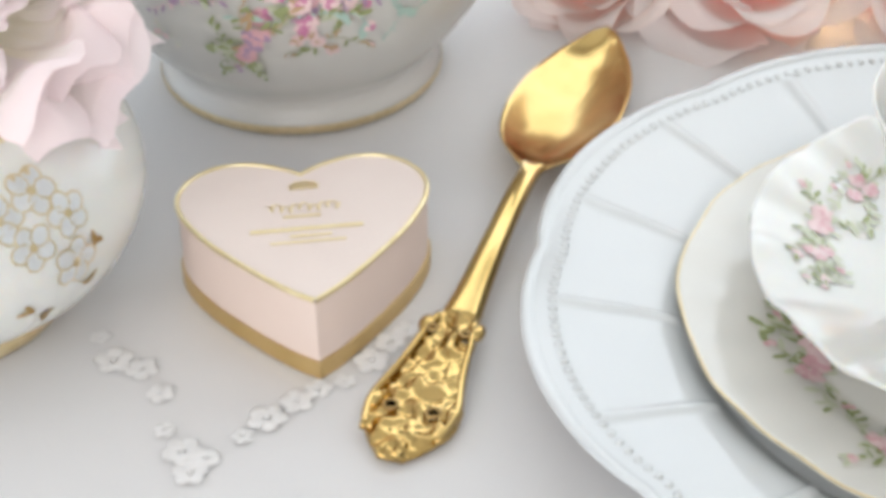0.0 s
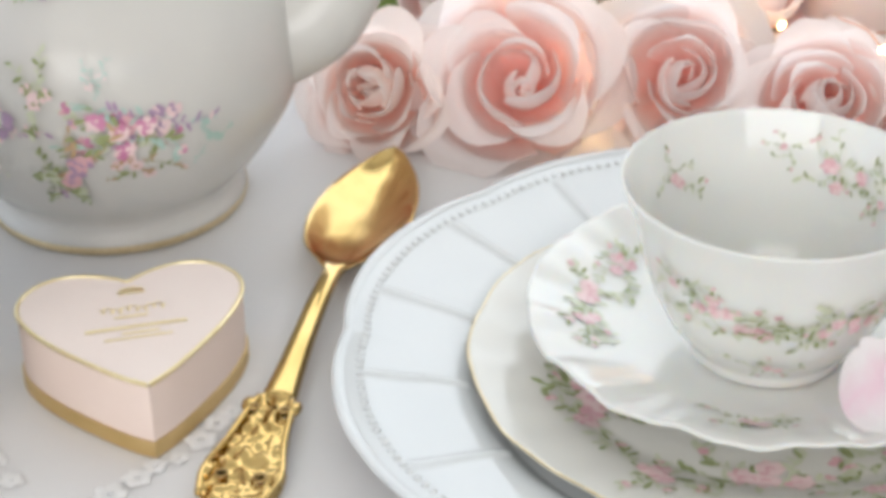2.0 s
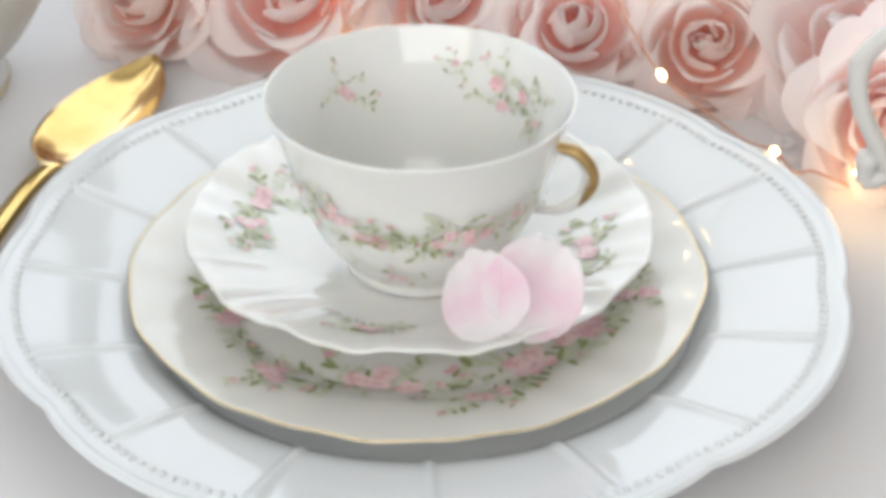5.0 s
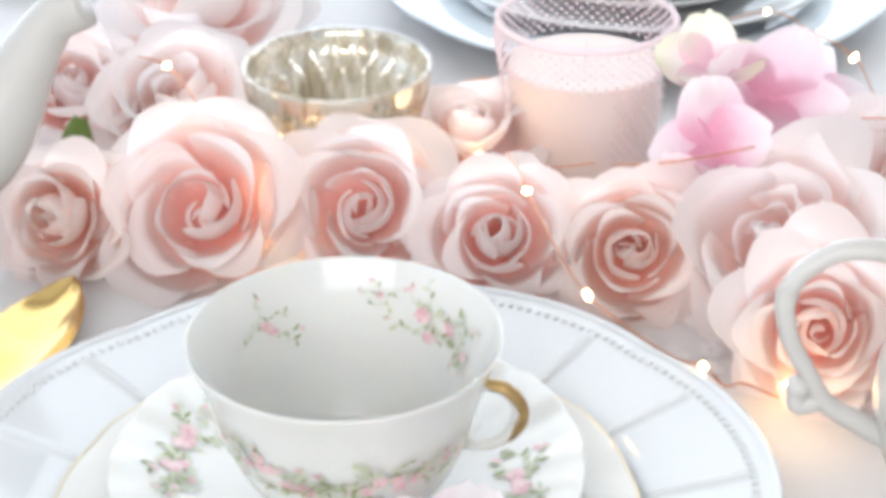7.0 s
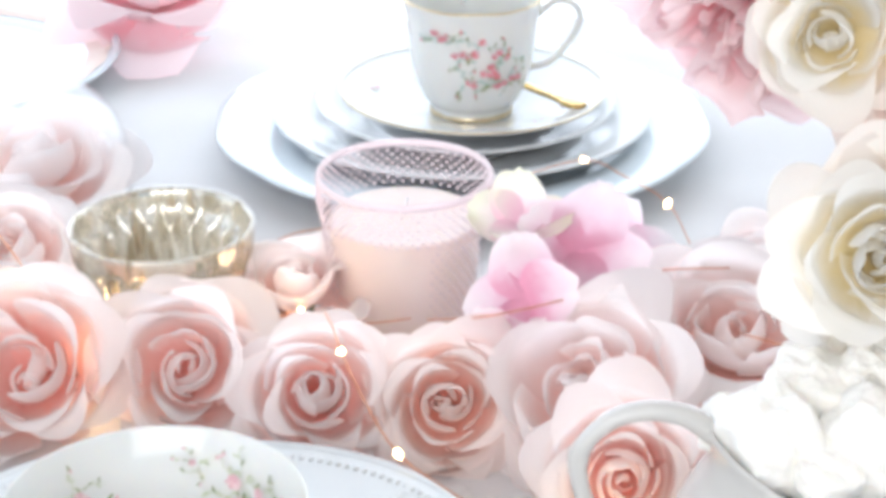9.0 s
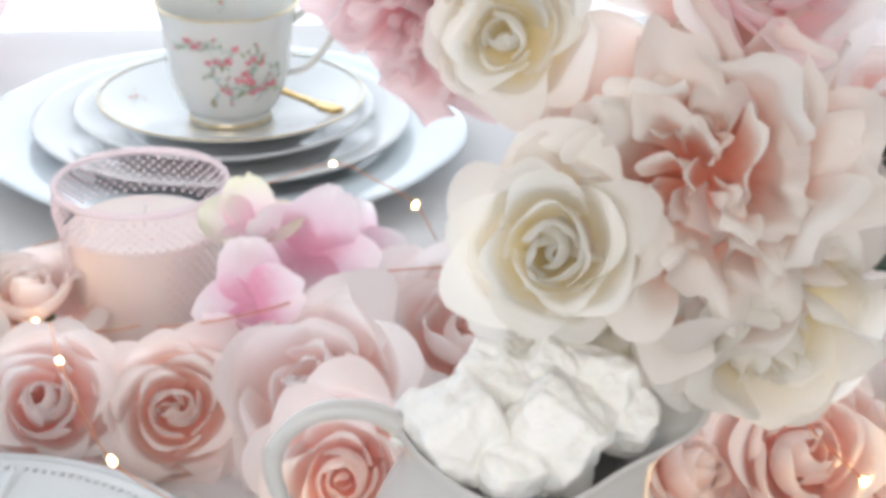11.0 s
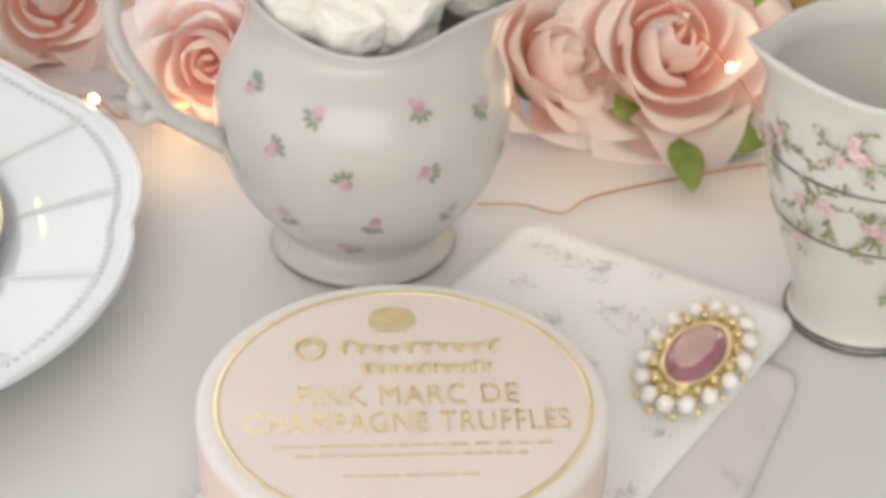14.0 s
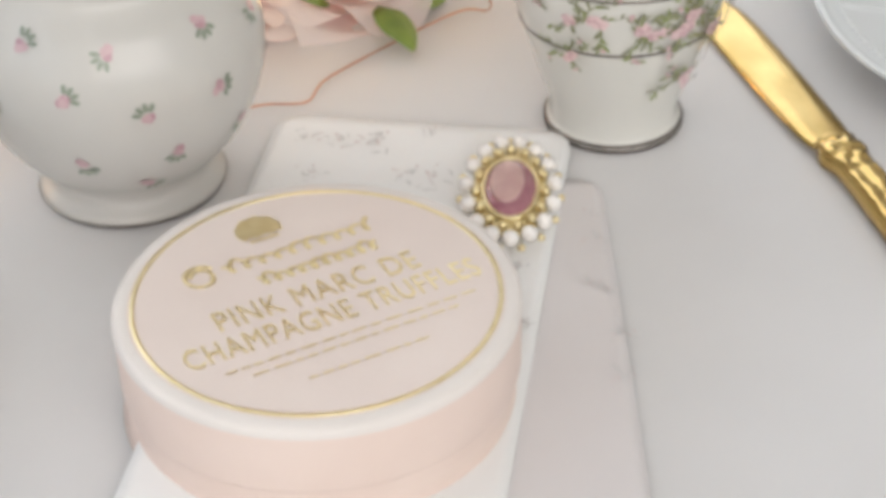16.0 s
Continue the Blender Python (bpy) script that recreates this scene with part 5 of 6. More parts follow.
# ---- the far place setting ----
def far_setting():
    cx, cy = 0.128, 0.512
    ob = thing("charger_plate", "pale blue glass charger plate on the far side", "plate", pose(cx, cy, 0), "charger plates")
    prof = spline([(0.001, 0.006), (0.080, 0.006), (0.092, 0.008), (0.106, 0.013), (0.126, 0.016), (0.1450, 0.018)], 4)

    def wv(r, z, a, share):
        k = min(1, max(0, (r - 0.095) / 0.042))
        return r * (1 + 0.014 * k * (abs(math.sin(5 * a)) - 0.5)), z
    part("body", lathe(prof + [(0.1455, 0.0165), (0.106, 0.010), (0.09, 0.003), (0.085, 0.0005), (0.001, 0.001)], 160, wv), M_BLUE, ob)
    dp = thing("dinner_plate", "white porcelain plate with small rose on the rim", "plate", pose(cx, cy, 0.0064))
    prof = spline([(0.001, 0.005), (0.066, 0.005), (0.078, 0.008), (0.094, 0.0145), (0.1110, 0.0180)], 4)
    part("body", lathe(prof + [(0.1115, 0.0167), (0.08, 0.004), (0.07, 0.0), (0.066, 0.0), (0.001, 0.002)], 128), M_PORC, dp)
    rng = random.Random(77)
    part("rose_spray", spray_up(prof, None, 0.092, radians(160), 0.012, rng, 2, 5), [T_PINK, T_BLUSH, T_TEAL, T_PALEGREEN], dp)
    sp = thing("dessert_plate", "white porcelain side plate under the saucer", "plate", pose(cx + 0.002, cy, 0.0122))
    prof = spline([(0.001, 0.006), (0.052, 0.006), (0.062, 0.009), (0.088, 0.0185)], 4)
    part("body", lathe(prof + [(0.0885, 0.0172), (0.06, 0.004), (0.054, 0.0), (0.05, 0.0), (0.001, 0.002)], 128), M_PORC, sp)
    sa = thing("saucer", "white porcelain saucer with rose sprigs and gilt rim", "saucer", pose(cx + 0.006, cy - 0.002, 0.019))
    prof = spline([(0.001, 0.005), (0.024, 0.005), (0.034, 0.007), (0.060, 0.014), (0.0775, 0.0185)], 4)
    part("body", lathe(prof + [(0.078, 0.0172), (0.04, 0.004), (0.03, 0.0), (0.027, 0.0), (0.001, 0.002)], 128), M_PORC, sa)
    part("gilt_rim", lathe([(0.0773, 0.0187), (0.0779, 0.0189), (0.0783, 0.0183), (0.0779, 0.0178)], 128), M_GOLDRIM, sa)
    for a in (170, -20, -55, 60, 110):
        part("rose_sprig", spray_up(prof, None, 0.058, radians(a), 0.011, rng, 2, 5), [T_RED, T_PINK, T_GREEN, T_PALEGREEN], sa)
    cup = thing("teacup", "tall porcelain teacup with red rose sprigs and gilt rim", "teacup", pose(cx + 0.005, cy - 0.008, 0.0242))
    out = spline([(0.001, 0.002), (0.022, 0.0), (0.0240, 0.002), (0.0235, 0.006), (0.0280, 0.011), (0.0340, 0.026), (0.0365, 0.044), (0.0382, 0.060), (0.0410, 0.0705)], 4)
    inn = spline([(0.0408, 0.0712), (0.0370, 0.060), (0.0352, 0.044), (0.0325, 0.026), (0.024, 0.014), (0.001, 0.006)], 4)

    def ripple(r, z, a, share):
        k = min(1, max(0, (z - 0.045) / 0.026))
        return r * (1 + 0.012 * k * math.cos(8 * a)), z + 0.0004 * k * math.cos(8 * a)
    part("bowl", lathe(out + inn, 96, ripple), M_BONE, cup)
    part("gilt_rim", lathe([(0.0405, 0.0702), (0.0414, 0.0708), (0.0410, 0.0718), (0.0400, 0.0714)], 96, ripple), M_GOLDRIM, cup)
    part("gilt_foot", lathe([(0.0222, 0.0002), (0.0243, 0.001), (0.0246, 0.0022), (0.0240, 0.0036)], 96), M_GOLDRIM, cup)
    hp = spline([(0.037, 0.0, 0.058), (0.050, 0.002, 0.066), (0.062, 0.003, 0.060), (0.060, 0.003, 0.046), (0.046, 0.001, 0.030), (0.030, 0, 0.026)], 6)
    part("handle", tube(hp, 0.0022, 10), M_BONE, cup)
    skin = Skin(out, 0.0003, ripple)
    for a, z in ((-104, 0.047), (-84, 0.052), (-62, 0.044), (-95, 0.030), (-80, 0.036), (-72, 0.030), (-120, 0.054), (-50, 0.03)):
        s = float(np.interp(z, [q[1] for q in out[8:]], skin.s[8:]))
        part("rose_sprig", spray(skin, s, radians(a), 0.0150, rng, 3, 10, (1, 0.8)), [T_RED, T_PINK, T_GREEN, T_TEAL], cup, "painted red rose sprig")
    inside = Skin(inn, 0.0003, ripple)
    part("rose_sprig", spray(inside, 0.012, radians(92), 0.008, rng, 2, 6, (1, 0.8)), [T_RED, T_PINK, T_GREEN, T_TEAL], cup)
    fk = thing("teaspoon", "small gold teaspoon resting on the saucer", "spoon", pose(0.196, 0.473, 0.0365, -6, 0, 40))
    st = [tuple(q) for q in spline([(0.0, 0.0018, 0, 0), (0.004, 0.0060, 0, 0), (0.012, 0.0062, 0.0005, 0), (0.020, 0.0035, 0.001, 0), (0.045, 0.0024, 0.004, 0), (0.062, 0.0022, 0.006, 0)], 5)]
    part("handle", strip(bmesh.new(), st, 8, 0.002, 0.0008), M_GOLD, fk)
    st = [tuple(q) for q in spline([(0.062, 0.0024, 0.006, 0), (0.068, 0.007, 0.004, 0.002), (0.078, 0.0100, 0.002, 0.003), (0.090, 0.008, 0.003, 0.002), (0.097, 0.0015, 0.005, 0)], 5)]
    part("bowl", strip(bmesh.new(), st, 10, 0.0010), M_GOLD, fk)


far_setting()


# ---- cream jug with sugar ----
def jug():
    ob = thing("cream_jug", "white porcelain jug scattered with tiny pink rosebuds", "jug", pose(0.2185, 0.004, 0))
    base = spline([(0.001, 0.002), (0.028, 0.001), (0.0318, 0.0), (0.0322, 0.003), (0.0285, 0.0075), (0.0300, 0.012), (0.0390, 0.022), (0.0465, 0.036), (0.0500, 0.052), (0.0492, 0.064), (0.0440, 0.076), (0.0385, 0.085), (0.0365, 0.092), (0.0375, 0.100)], 5)
    inn = spline([(0.0366, 0.1008), (0.0350, 0.093), (0.0365, 0.085), (0.0420, 0.074), (0.0470, 0.062), (0.0475, 0.050), (0.036, 0.025), (0.001, 0.016)], 4)

    def form(r, z, a, share):
        a = (a + math.pi) % (2 * math.pi) - math.pi
        k = min(1, max(0, (z - 0.076) / 0.024)) ** 1.3
        lip = math.exp(-(a / 0.48) ** 2)
        back = math.exp(-((abs(a) - math.pi) / 0.7) ** 2)
        r2 = r * (1 + 0.72 * k * lip + 0.10 * k * back - 0.06 * k * math.sin(a) ** 2)
        return r2, z + k * (0.003 * lip + 0.004 * back - 0.0105 * math.sin(a) ** 2)
    part("body", lathe(base + inn, 144, form), M_IVORY, ob)
    part("foot_line", lathe([(0.0310, 0.0001), (0.0324, 0.0006), (0.0327, 0.0016)], 96), M_DARKLINE, ob)
    hp = spline([(-0.0370, 0, 0.100), (-0.0500, 0, 0.1085), (-0.0680, 0, 0.1085), (-0.0810, 0, 0.0960), (-0.0800, 0, 0.0800), (-0.0720, 0, 0.0640), (-0.0660, 0, 0.0540), (-0.0560, 0, 0.0470), (-0.0440, 0, 0.0400)], 6)
    bm = tube(hp, lambda s: 0.0050 - 0.0014 * math.sin(math.pi * s), 14, 0.8)
    part("handle", bm, M_IVORY, ob)
    bm = tube(spline([(-0.0670, 0, 0.0560), (-0.0745, 0, 0.0530), (-0.0755, 0, 0.0590)], 5), 0.0034, 12)
    ball(bm, (-0.0753, 0, 0.0600), 0.0042)
    part("scroll", bm, M_IVORY, ob, "curled end of the handle")
    rng = random.Random(14)
    skin = Skin(base, 0.0003)
    for i, (x, z) in enumerate(((-0.0181, 0.0736), (0.0141, 0.0753), (-0.0321, 0.0609), (-0.0101, 0.0531), (0.0164, 0.0546), (-0.0282, 0.0338), (-0.0002, 0.0349), (-0.0078, 0.0214), (0.0255, 0.0345), (-0.0373, 0.0760), (0.0355, 0.0694), (-0.0480, 0.0538), (0.0440, 0.0490))):
        rz = float(np.interp(z, [q[1] for q in base[20:]], [q[0] for q in base[20:]]))
        a = -math.acos(max(-1, min(1, x / rz)))
        s = float(np.interp(z, [q[1] for q in base[20:]], skin.s[20:]))
        bm = bmesh.new()
        t = rng.uniform(0, 6.28)
        for k in range(5):
            skin.blob(bm, s, a, math.cos(t) * 0.0010 + rng.gauss(0, 0.0007), math.sin(t) * 0.0010 + rng.gauss(0, 0.0007), 0.0018, 0.0015, rng.uniform(0, 6), 0 if k < 3 else 1, 8)
        for k in range(4):
            d = t + math.pi + (k - 1.5) * 0.6
            skin.blob(bm, s, a, math.cos(d) * 0.0034, math.sin(d) * 0.0034, 0.0018, 0.0009, d, 2, 7)
        part("rosebud", bm, [T_DUSKY, T_DUSTY, T_TEAL_DARK], ob, "painted pink rosebud with green leaves")
    return ob


T_DUSTY = plain("transfer_dusty_pink", (0.60, 0.42, 0.44), 0.2)
T_DUSKY = plain("transfer_dusky_rose", (0.50, 0.31, 0.34), 0.2)
T_TEAL_DARK = plain("transfer_grey_green", (0.30, 0.34, 0.27), 0.2)
jug()
rng_s = random.Random(41)
for i, (x, y, z, r) in enumerate(((0.198, -0.002, 0.102, 0.0185), (0.230, -0.004, 0.103, 0.0190), (0.214, 0.016, 0.106, 0.0175), (0.247, 0.010, 0.109, 0.0160), (0.212, -0.014, 0.094, 0.0125), (0.226, 0.002, 0.088, 0.0180), (0.205, 0.004, 0.086, 0.0180), (0.187, 0.010, 0.100, 0.0110), (0.232, 0.014, 0.114, 0.0130), (0.254, 0.002, 0.101, 0.0125))):
    lump = thing("sugar_lump", "rough white sugar lump heaped in the jug", "sugar", pose(x, y, z, rng_s.uniform(-40, 40), rng_s.uniform(-40, 40), rng_s.uniform(0, 90)), "sugar lumps")
    bm = bmesh.new()
    ball(bm, (0, 0, 0), 1.0, 5)
    for v in bm.verts:
        d = v.co.normalized()
        box = max(abs(d.x), abs(d.y), abs(d.z))
        q = 1.0 / box ** 0.55
        q *= 0.84 + 0.11 * noise.noise(d * 2.3 + Vector((i * 7, 0, 0))) + 0.045 * noise.noise(d * 6 + Vector((i * 5, 3, 0))) + 0.022 * noise.noise(d * 13 + Vector((i, 9, 0))) + 0.016 * noise.noise(d * 27 + Vector((i, 2, 7)))
        v.co = d * q * r
    part("crystal_mass", bm, M_SUGAR, lump)


# ---- napkin, round box and brooch ----
def sheet(name, ob, c1, c2, length, z, thick, material, seed, label=""):
    """A folded cloth: its back edge runs from c1 to c2, and it lies away from that edge to the camera's side."""
    a, b = Vector((*c1, 0)), Vector((*c2, 0))
    e = (a - b)
    f = Vector((e.y, -e.x, 0)).normalized() * length
    bm = bmesh.new()
    nu, nv = 26, 44

    def point(u, v, dz):
        # rounded corners at the back edge
        cu, cv = min(u, 1 - u) / 0.10, v / 0.04
        if cu < 1 and cv < 1 and math.hypot(1 - cu, 1 - cv) > 1:
            q = 1 / math.hypot(1 - cu, 1 - cv)
            cu, v = 1 - (1 - cu) * q, (1 - (1 - cv) * q) * 0.04
            u = cu * 0.10 if u < 0.5 else 1 - cu * 0.10
        p = b + e * u + f * v
        return (p.x, p.y, z + dz + 0.0005 * noise.noise((u * 4 + seed, v * 9, 0)))
    for sgn, dz in ((1, thick), (-1, 0)):
        g = [[bm.verts.new(point(i / nu, j / nv, dz)) for i in range(nu + 1)] for j in range(nv + 1)]
        for j in range(nv):
            for i in range(nu):
                q = (g[j][i], g[j][i + 1], g[j + 1][i + 1], g[j + 1][i])
                bm.faces.new(q if sgn < 0 else q[::-1])
        edge = g[0] + [r[-1] for r in g[1:]] + g[-1][-2::-1] + [r[0] for r in g[-2:0:-1]]
        if sgn > 0:
            first = edge
    for k in range(len(first)):
        q = (first[k], first[(k + 1) % len(first)], edge[(k + 1) % len(first)], edge[k])
        bm.faces.new(q)
    bmesh.ops.recalc_face_normals(bm, faces=bm.faces[:])
    return part(name, bm, material, ob, label)


nap = thing("napkin", "folded white napkin with faint grey print over a pink layer", "napkin")
sheet("lower_fold", nap, (0.3530, -0.0880), (0.2600, -0.0330), 0.24, 0.0004, 0.0010, M_NAPKIN2, 3, "pinkish printed lower layer")
sheet("upper_fold", nap, (0.3600, -0.0615), (0.2787, 0.0078), 0.26, 0.0016, 0.0020, M_NAPKIN, 8, "white upper layer")
rng_n = random.Random(19)


def flat_print(ob, x, y, size, z):
    bm = bmesh.new()
    for k in range(14):
        t, q = rng_n.uniform(0, 6.28), rng_n.random() * size
        c = (x + math.cos(t) * q, y + math.sin(t) * q)
        d = rng_n.uniform(0, 6.28)
        rx, ry = size * rng_n.uniform(0.12, 0.3), size * rng_n.uniform(0.03, 0.08)
        vs = [bm.verts.new((c[0] + rx * math.cos(w) * math.cos(d) - ry * math.sin(w) * math.sin(d), c[1] + rx * math.cos(w) * math.sin(d) + ry * math.sin(w) * math.cos(d), z + k * 0.000004)) for w in np.linspace(0, 6.283, 8, endpoint=False)]
        bm.faces.new(vs).material_index = 0 if k % 3 else 1
    part("faint_print", bm, [T_GREYPALE, T_GREYPINK], ob, "faint grey floral print")


T_GREYPALE = plain("print_grey", (0.66, 0.655, 0.645), 0.85)
T_GREYPINK = plain("print_pink_grey", (0.70, 0.63, 0.62), 0.85)
for x, y, s in ((0.2890, -0.0200, 0.008), (0.2990, -0.0280, 0.009), (0.2970, -0.0520, 0.007), (0.3030, -0.0600, 0.008), (0.2780, -0.0120, 0.006), (0.2760, -0.0560, 0.007), (0.2840, -0.0820, 0.007), (0.2990, -0.1180, 0.006), (0.2830, -0.1450, 0.007), (0.3180, -0.0340, 0.005), (0.262, -0.168, 0.007), (0.2690, -0.0330, 0.006)):
    flat_print(nap, x, y, s, 0.0042)
for x, y, s in ((0.3310, -0.1170, 0.006), (0.3170, -0.1400, 0.006), (0.3080, -0.1620, 0.006), (0.2960, -0.1780, 0.005), (0.338, -0.1050, 0.004)):
    flat_print(nap, x, y, s, 0.0021)


def letters(text, size, bold, spread=1.0):
    """Raised lettering in the built-in typeface, as a mesh centred on the origin."""
    cu = bpy.data.curves.new("lettering", "FONT")
    cu.body, cu.size, cu.align_x, cu.align_y, cu.extrude, cu.offset, cu.space_character = text, size, "CENTER", "CENTER", 0.00012, bold, spread
    tmp = new("lettering_source", cu)
    me = bpy.data.meshes.new_from_object(tmp)
    bpy.data.objects.remove(tmp)
    return me


def truffle_box():
    zb = 0.0036
    ob = thing("truffle_box", "round blush pink chocolate box with gold lettering, closed", "gift box", pose(0.2177, -0.1375, zb, 0, 0, -3.5))
    R = 0.0580
    part("base", lathe(spline([(0.001, 0.0002), (R - 0.0035, 0.0), (R - 0.0022, 0.0006), (R - 0.0020, 0.016)], 3), 128), M_PINKCARD, ob)
    part("lid", lathe([(R - 0.0012, 0.0120), (R - 0.0002, 0.0122), (R, 0.0130), (R, 0.0315), (R - 0.0003, 0.0328), (R - 0.0010, 0.0336)], 128), M_PINKCARD, ob)
    part("lid_edge", lathe([(R + 0.0001, 0.0310), (R + 0.0003, 0.0326), (R - 0.0006, 0.0340), (R - 0.0020, 0.0345), (R - 0.0042, 0.0345)], 128), M_WHITECARD, ob, "pale rounded lid edge")
    part("lid_top", lathe([(R - 0.0042, 0.0345), (R - 0.0060, 0.03455), (0.030, 0.03455), (0.001, 0.03455)], 128), M_PALECARD, ob)
    zt = 0.0347
    part("gold_ring", lathe([(R - 0.0051, zt - 0.0003), (R - 0.0051, zt + 0.0001), (R - 0.0064, zt + 0.0001), (R - 0.0064, zt - 0.0003)], 128), M_FOIL, ob, "printed gold ring")
    for text, y, size, sx in (("PINK MARC DE", 0.0012, 0.0128, 1.0), ("CHAMPAGNE TRUFFLES", -0.0108, 0.0126, 1.0)):
        me = letters(text, size, 0.0, 1.10)
        xs = [v.co.x for v in me.vertices]
        want = 0.0625 if y > 0 else 0.0900
        k = want / (max(xs) - min(xs))
        for v in me.vertices:
            v.co = Vector((v.co.x * k + 0.0008, v.co.y + y, v.co.z + zt))
        me.materials.append(M_FOIL)
        t = new("lettering", me)
        t.parent = ob
        tagged(t, "gold capital lettering")
    bm = bmesh.new()
    crest(bm, -0.0020, 0.0375, 0.0070, zt, 1.0)
    bar(bm, -0.0020, 0.0325, 0.009, 0.0010, zt)
    part("emblem", bm, M_FOIL, ob, "gold emblem", smooth=False)
    # a flowing gold device in place of the maker's name
    rr = random.Random(6)
    for y, x0, x1, h in ((0.0235, -0.019, 0.029, 0.0052), (0.0135, -0.012, 0.026, 0.0046)):
        amp = [rr.choice((0.5, 0.6, 0.8, 1.5)) for _ in range(12)]
        pts = []
        for w in np.linspace(0, 1, 120):
            tall = float(np.interp(w * 11, range(12), amp))
            turn = 2 * math.pi * 10 * w
            pts.append((x0 + (x1 - x0) * w + 0.0014 * math.sin(turn), y + h * 0.5 * (tall * max(0, math.cos(turn)) + 0.8 * min(0, math.cos(turn))), zt + 0.0001))
        part("maker_device", tube(pts, 0.00075, 6, 0.3), M_FOIL, ob, "flowing gold device")
    sw = [(-0.026 + 0.0052 * math.cos(t) * (1 - 0.05 * t), 0.0235 + 0.0058 * math.sin(t) * (1 - 0.05 * t), zt + 0.0001) for t in np.linspace(0.5, 9, 40)]
    part("flourish", tube(sw, 0.00075, 6, 0.4), M_FOIL, ob, "gold flourish")
    bm = bmesh.new()
    for y, w in ((-0.0205, 0.074), (-0.0245, 0.062), (-0.0330, 0.036)):
        x = -w / 2
        while x < w / 2:
            d = rr.uniform(0.003, 0.007)
            bar(bm, x + d / 2, y, d * 0.7, 0.0005, zt)
            x += d
    part("fine_print", bm, M_FOIL, ob, "fine gold print", smooth=False)
    return ob


truffle_box()


def brooch():
    ob = thing("brooch", "gold cameo brooch ringed with pearls", "brooch", pose(0.3172, -0.0860, 0.0040, 0, 0, -34))
    lx, ly = 0.0155, 0.0300

    def oval(k, z, n=48):
        return [(lx * k * math.cos(t), ly * k * math.sin(t), z) for t in np.linspace(0, 2 * math.pi, n)]
    bm = bmesh.new()
    ball(bm, (0, 0, 0.0028), 1.0, 3, (lx * 0.86, ly * 0.86, 0.0026))
    part("back_plate", bm, M_FOIL, ob)
    bm = bmesh.new()
    ball(bm, (0, 0, 0.0045), 1.0, 4, (lx * 0.58, ly * 0.56, 0.0042))
    part("stone", bm, M_MAUVE, ob, "mauve oval stone")
    bm = bmesh.new()
    ball(bm, (-0.0008, 0.0005, 0.0070), 1.0, 3, (lx * 0.40, ly * 0.43, 0.0024))
    part("cameo", bm, M_CAMEO, ob, "pale raised relief")
    part("bezel", tube(oval(0.60, 0.0050), 0.0010, 8, close=False), M_FOIL, ob)
    for j in range(15):
        t = 2 * math.pi * (j + 0.3) / 15
        bm = bmesh.new()
        ball(bm, (lx * 0.96 * math.cos(t), ly * 0.96 * math.sin(t), 0.0048), 0.0028, 3)
        part("pearl", bm, M_PEARL, ob)
        bm = bmesh.new()
        ball(bm, (lx * 0.75 * math.cos(t + 0.2), ly * 0.77 * math.sin(t + 0.2), 0.0056), 0.0016, 2)
        ball(bm, (lx * 1.10 * math.cos(t + 0.21), ly * 1.08 * math.sin(t + 0.21), 0.0030), 0.0013, 2)
        part("gold_bead", bm, M_FOIL, ob)
        part("prong", tube([(lx * 0.62 * math.cos(t), ly * 0.62 * math.sin(t), 0.0040), (lx * 0.8 * math.cos(t), ly * 0.8 * math.sin(t), 0.0052), (lx * 0.95 * math.cos(t), ly * 0.95 * math.sin(t), 0.0030)], 0.0005, 6), M_FOIL, ob)
    return ob


brooch()


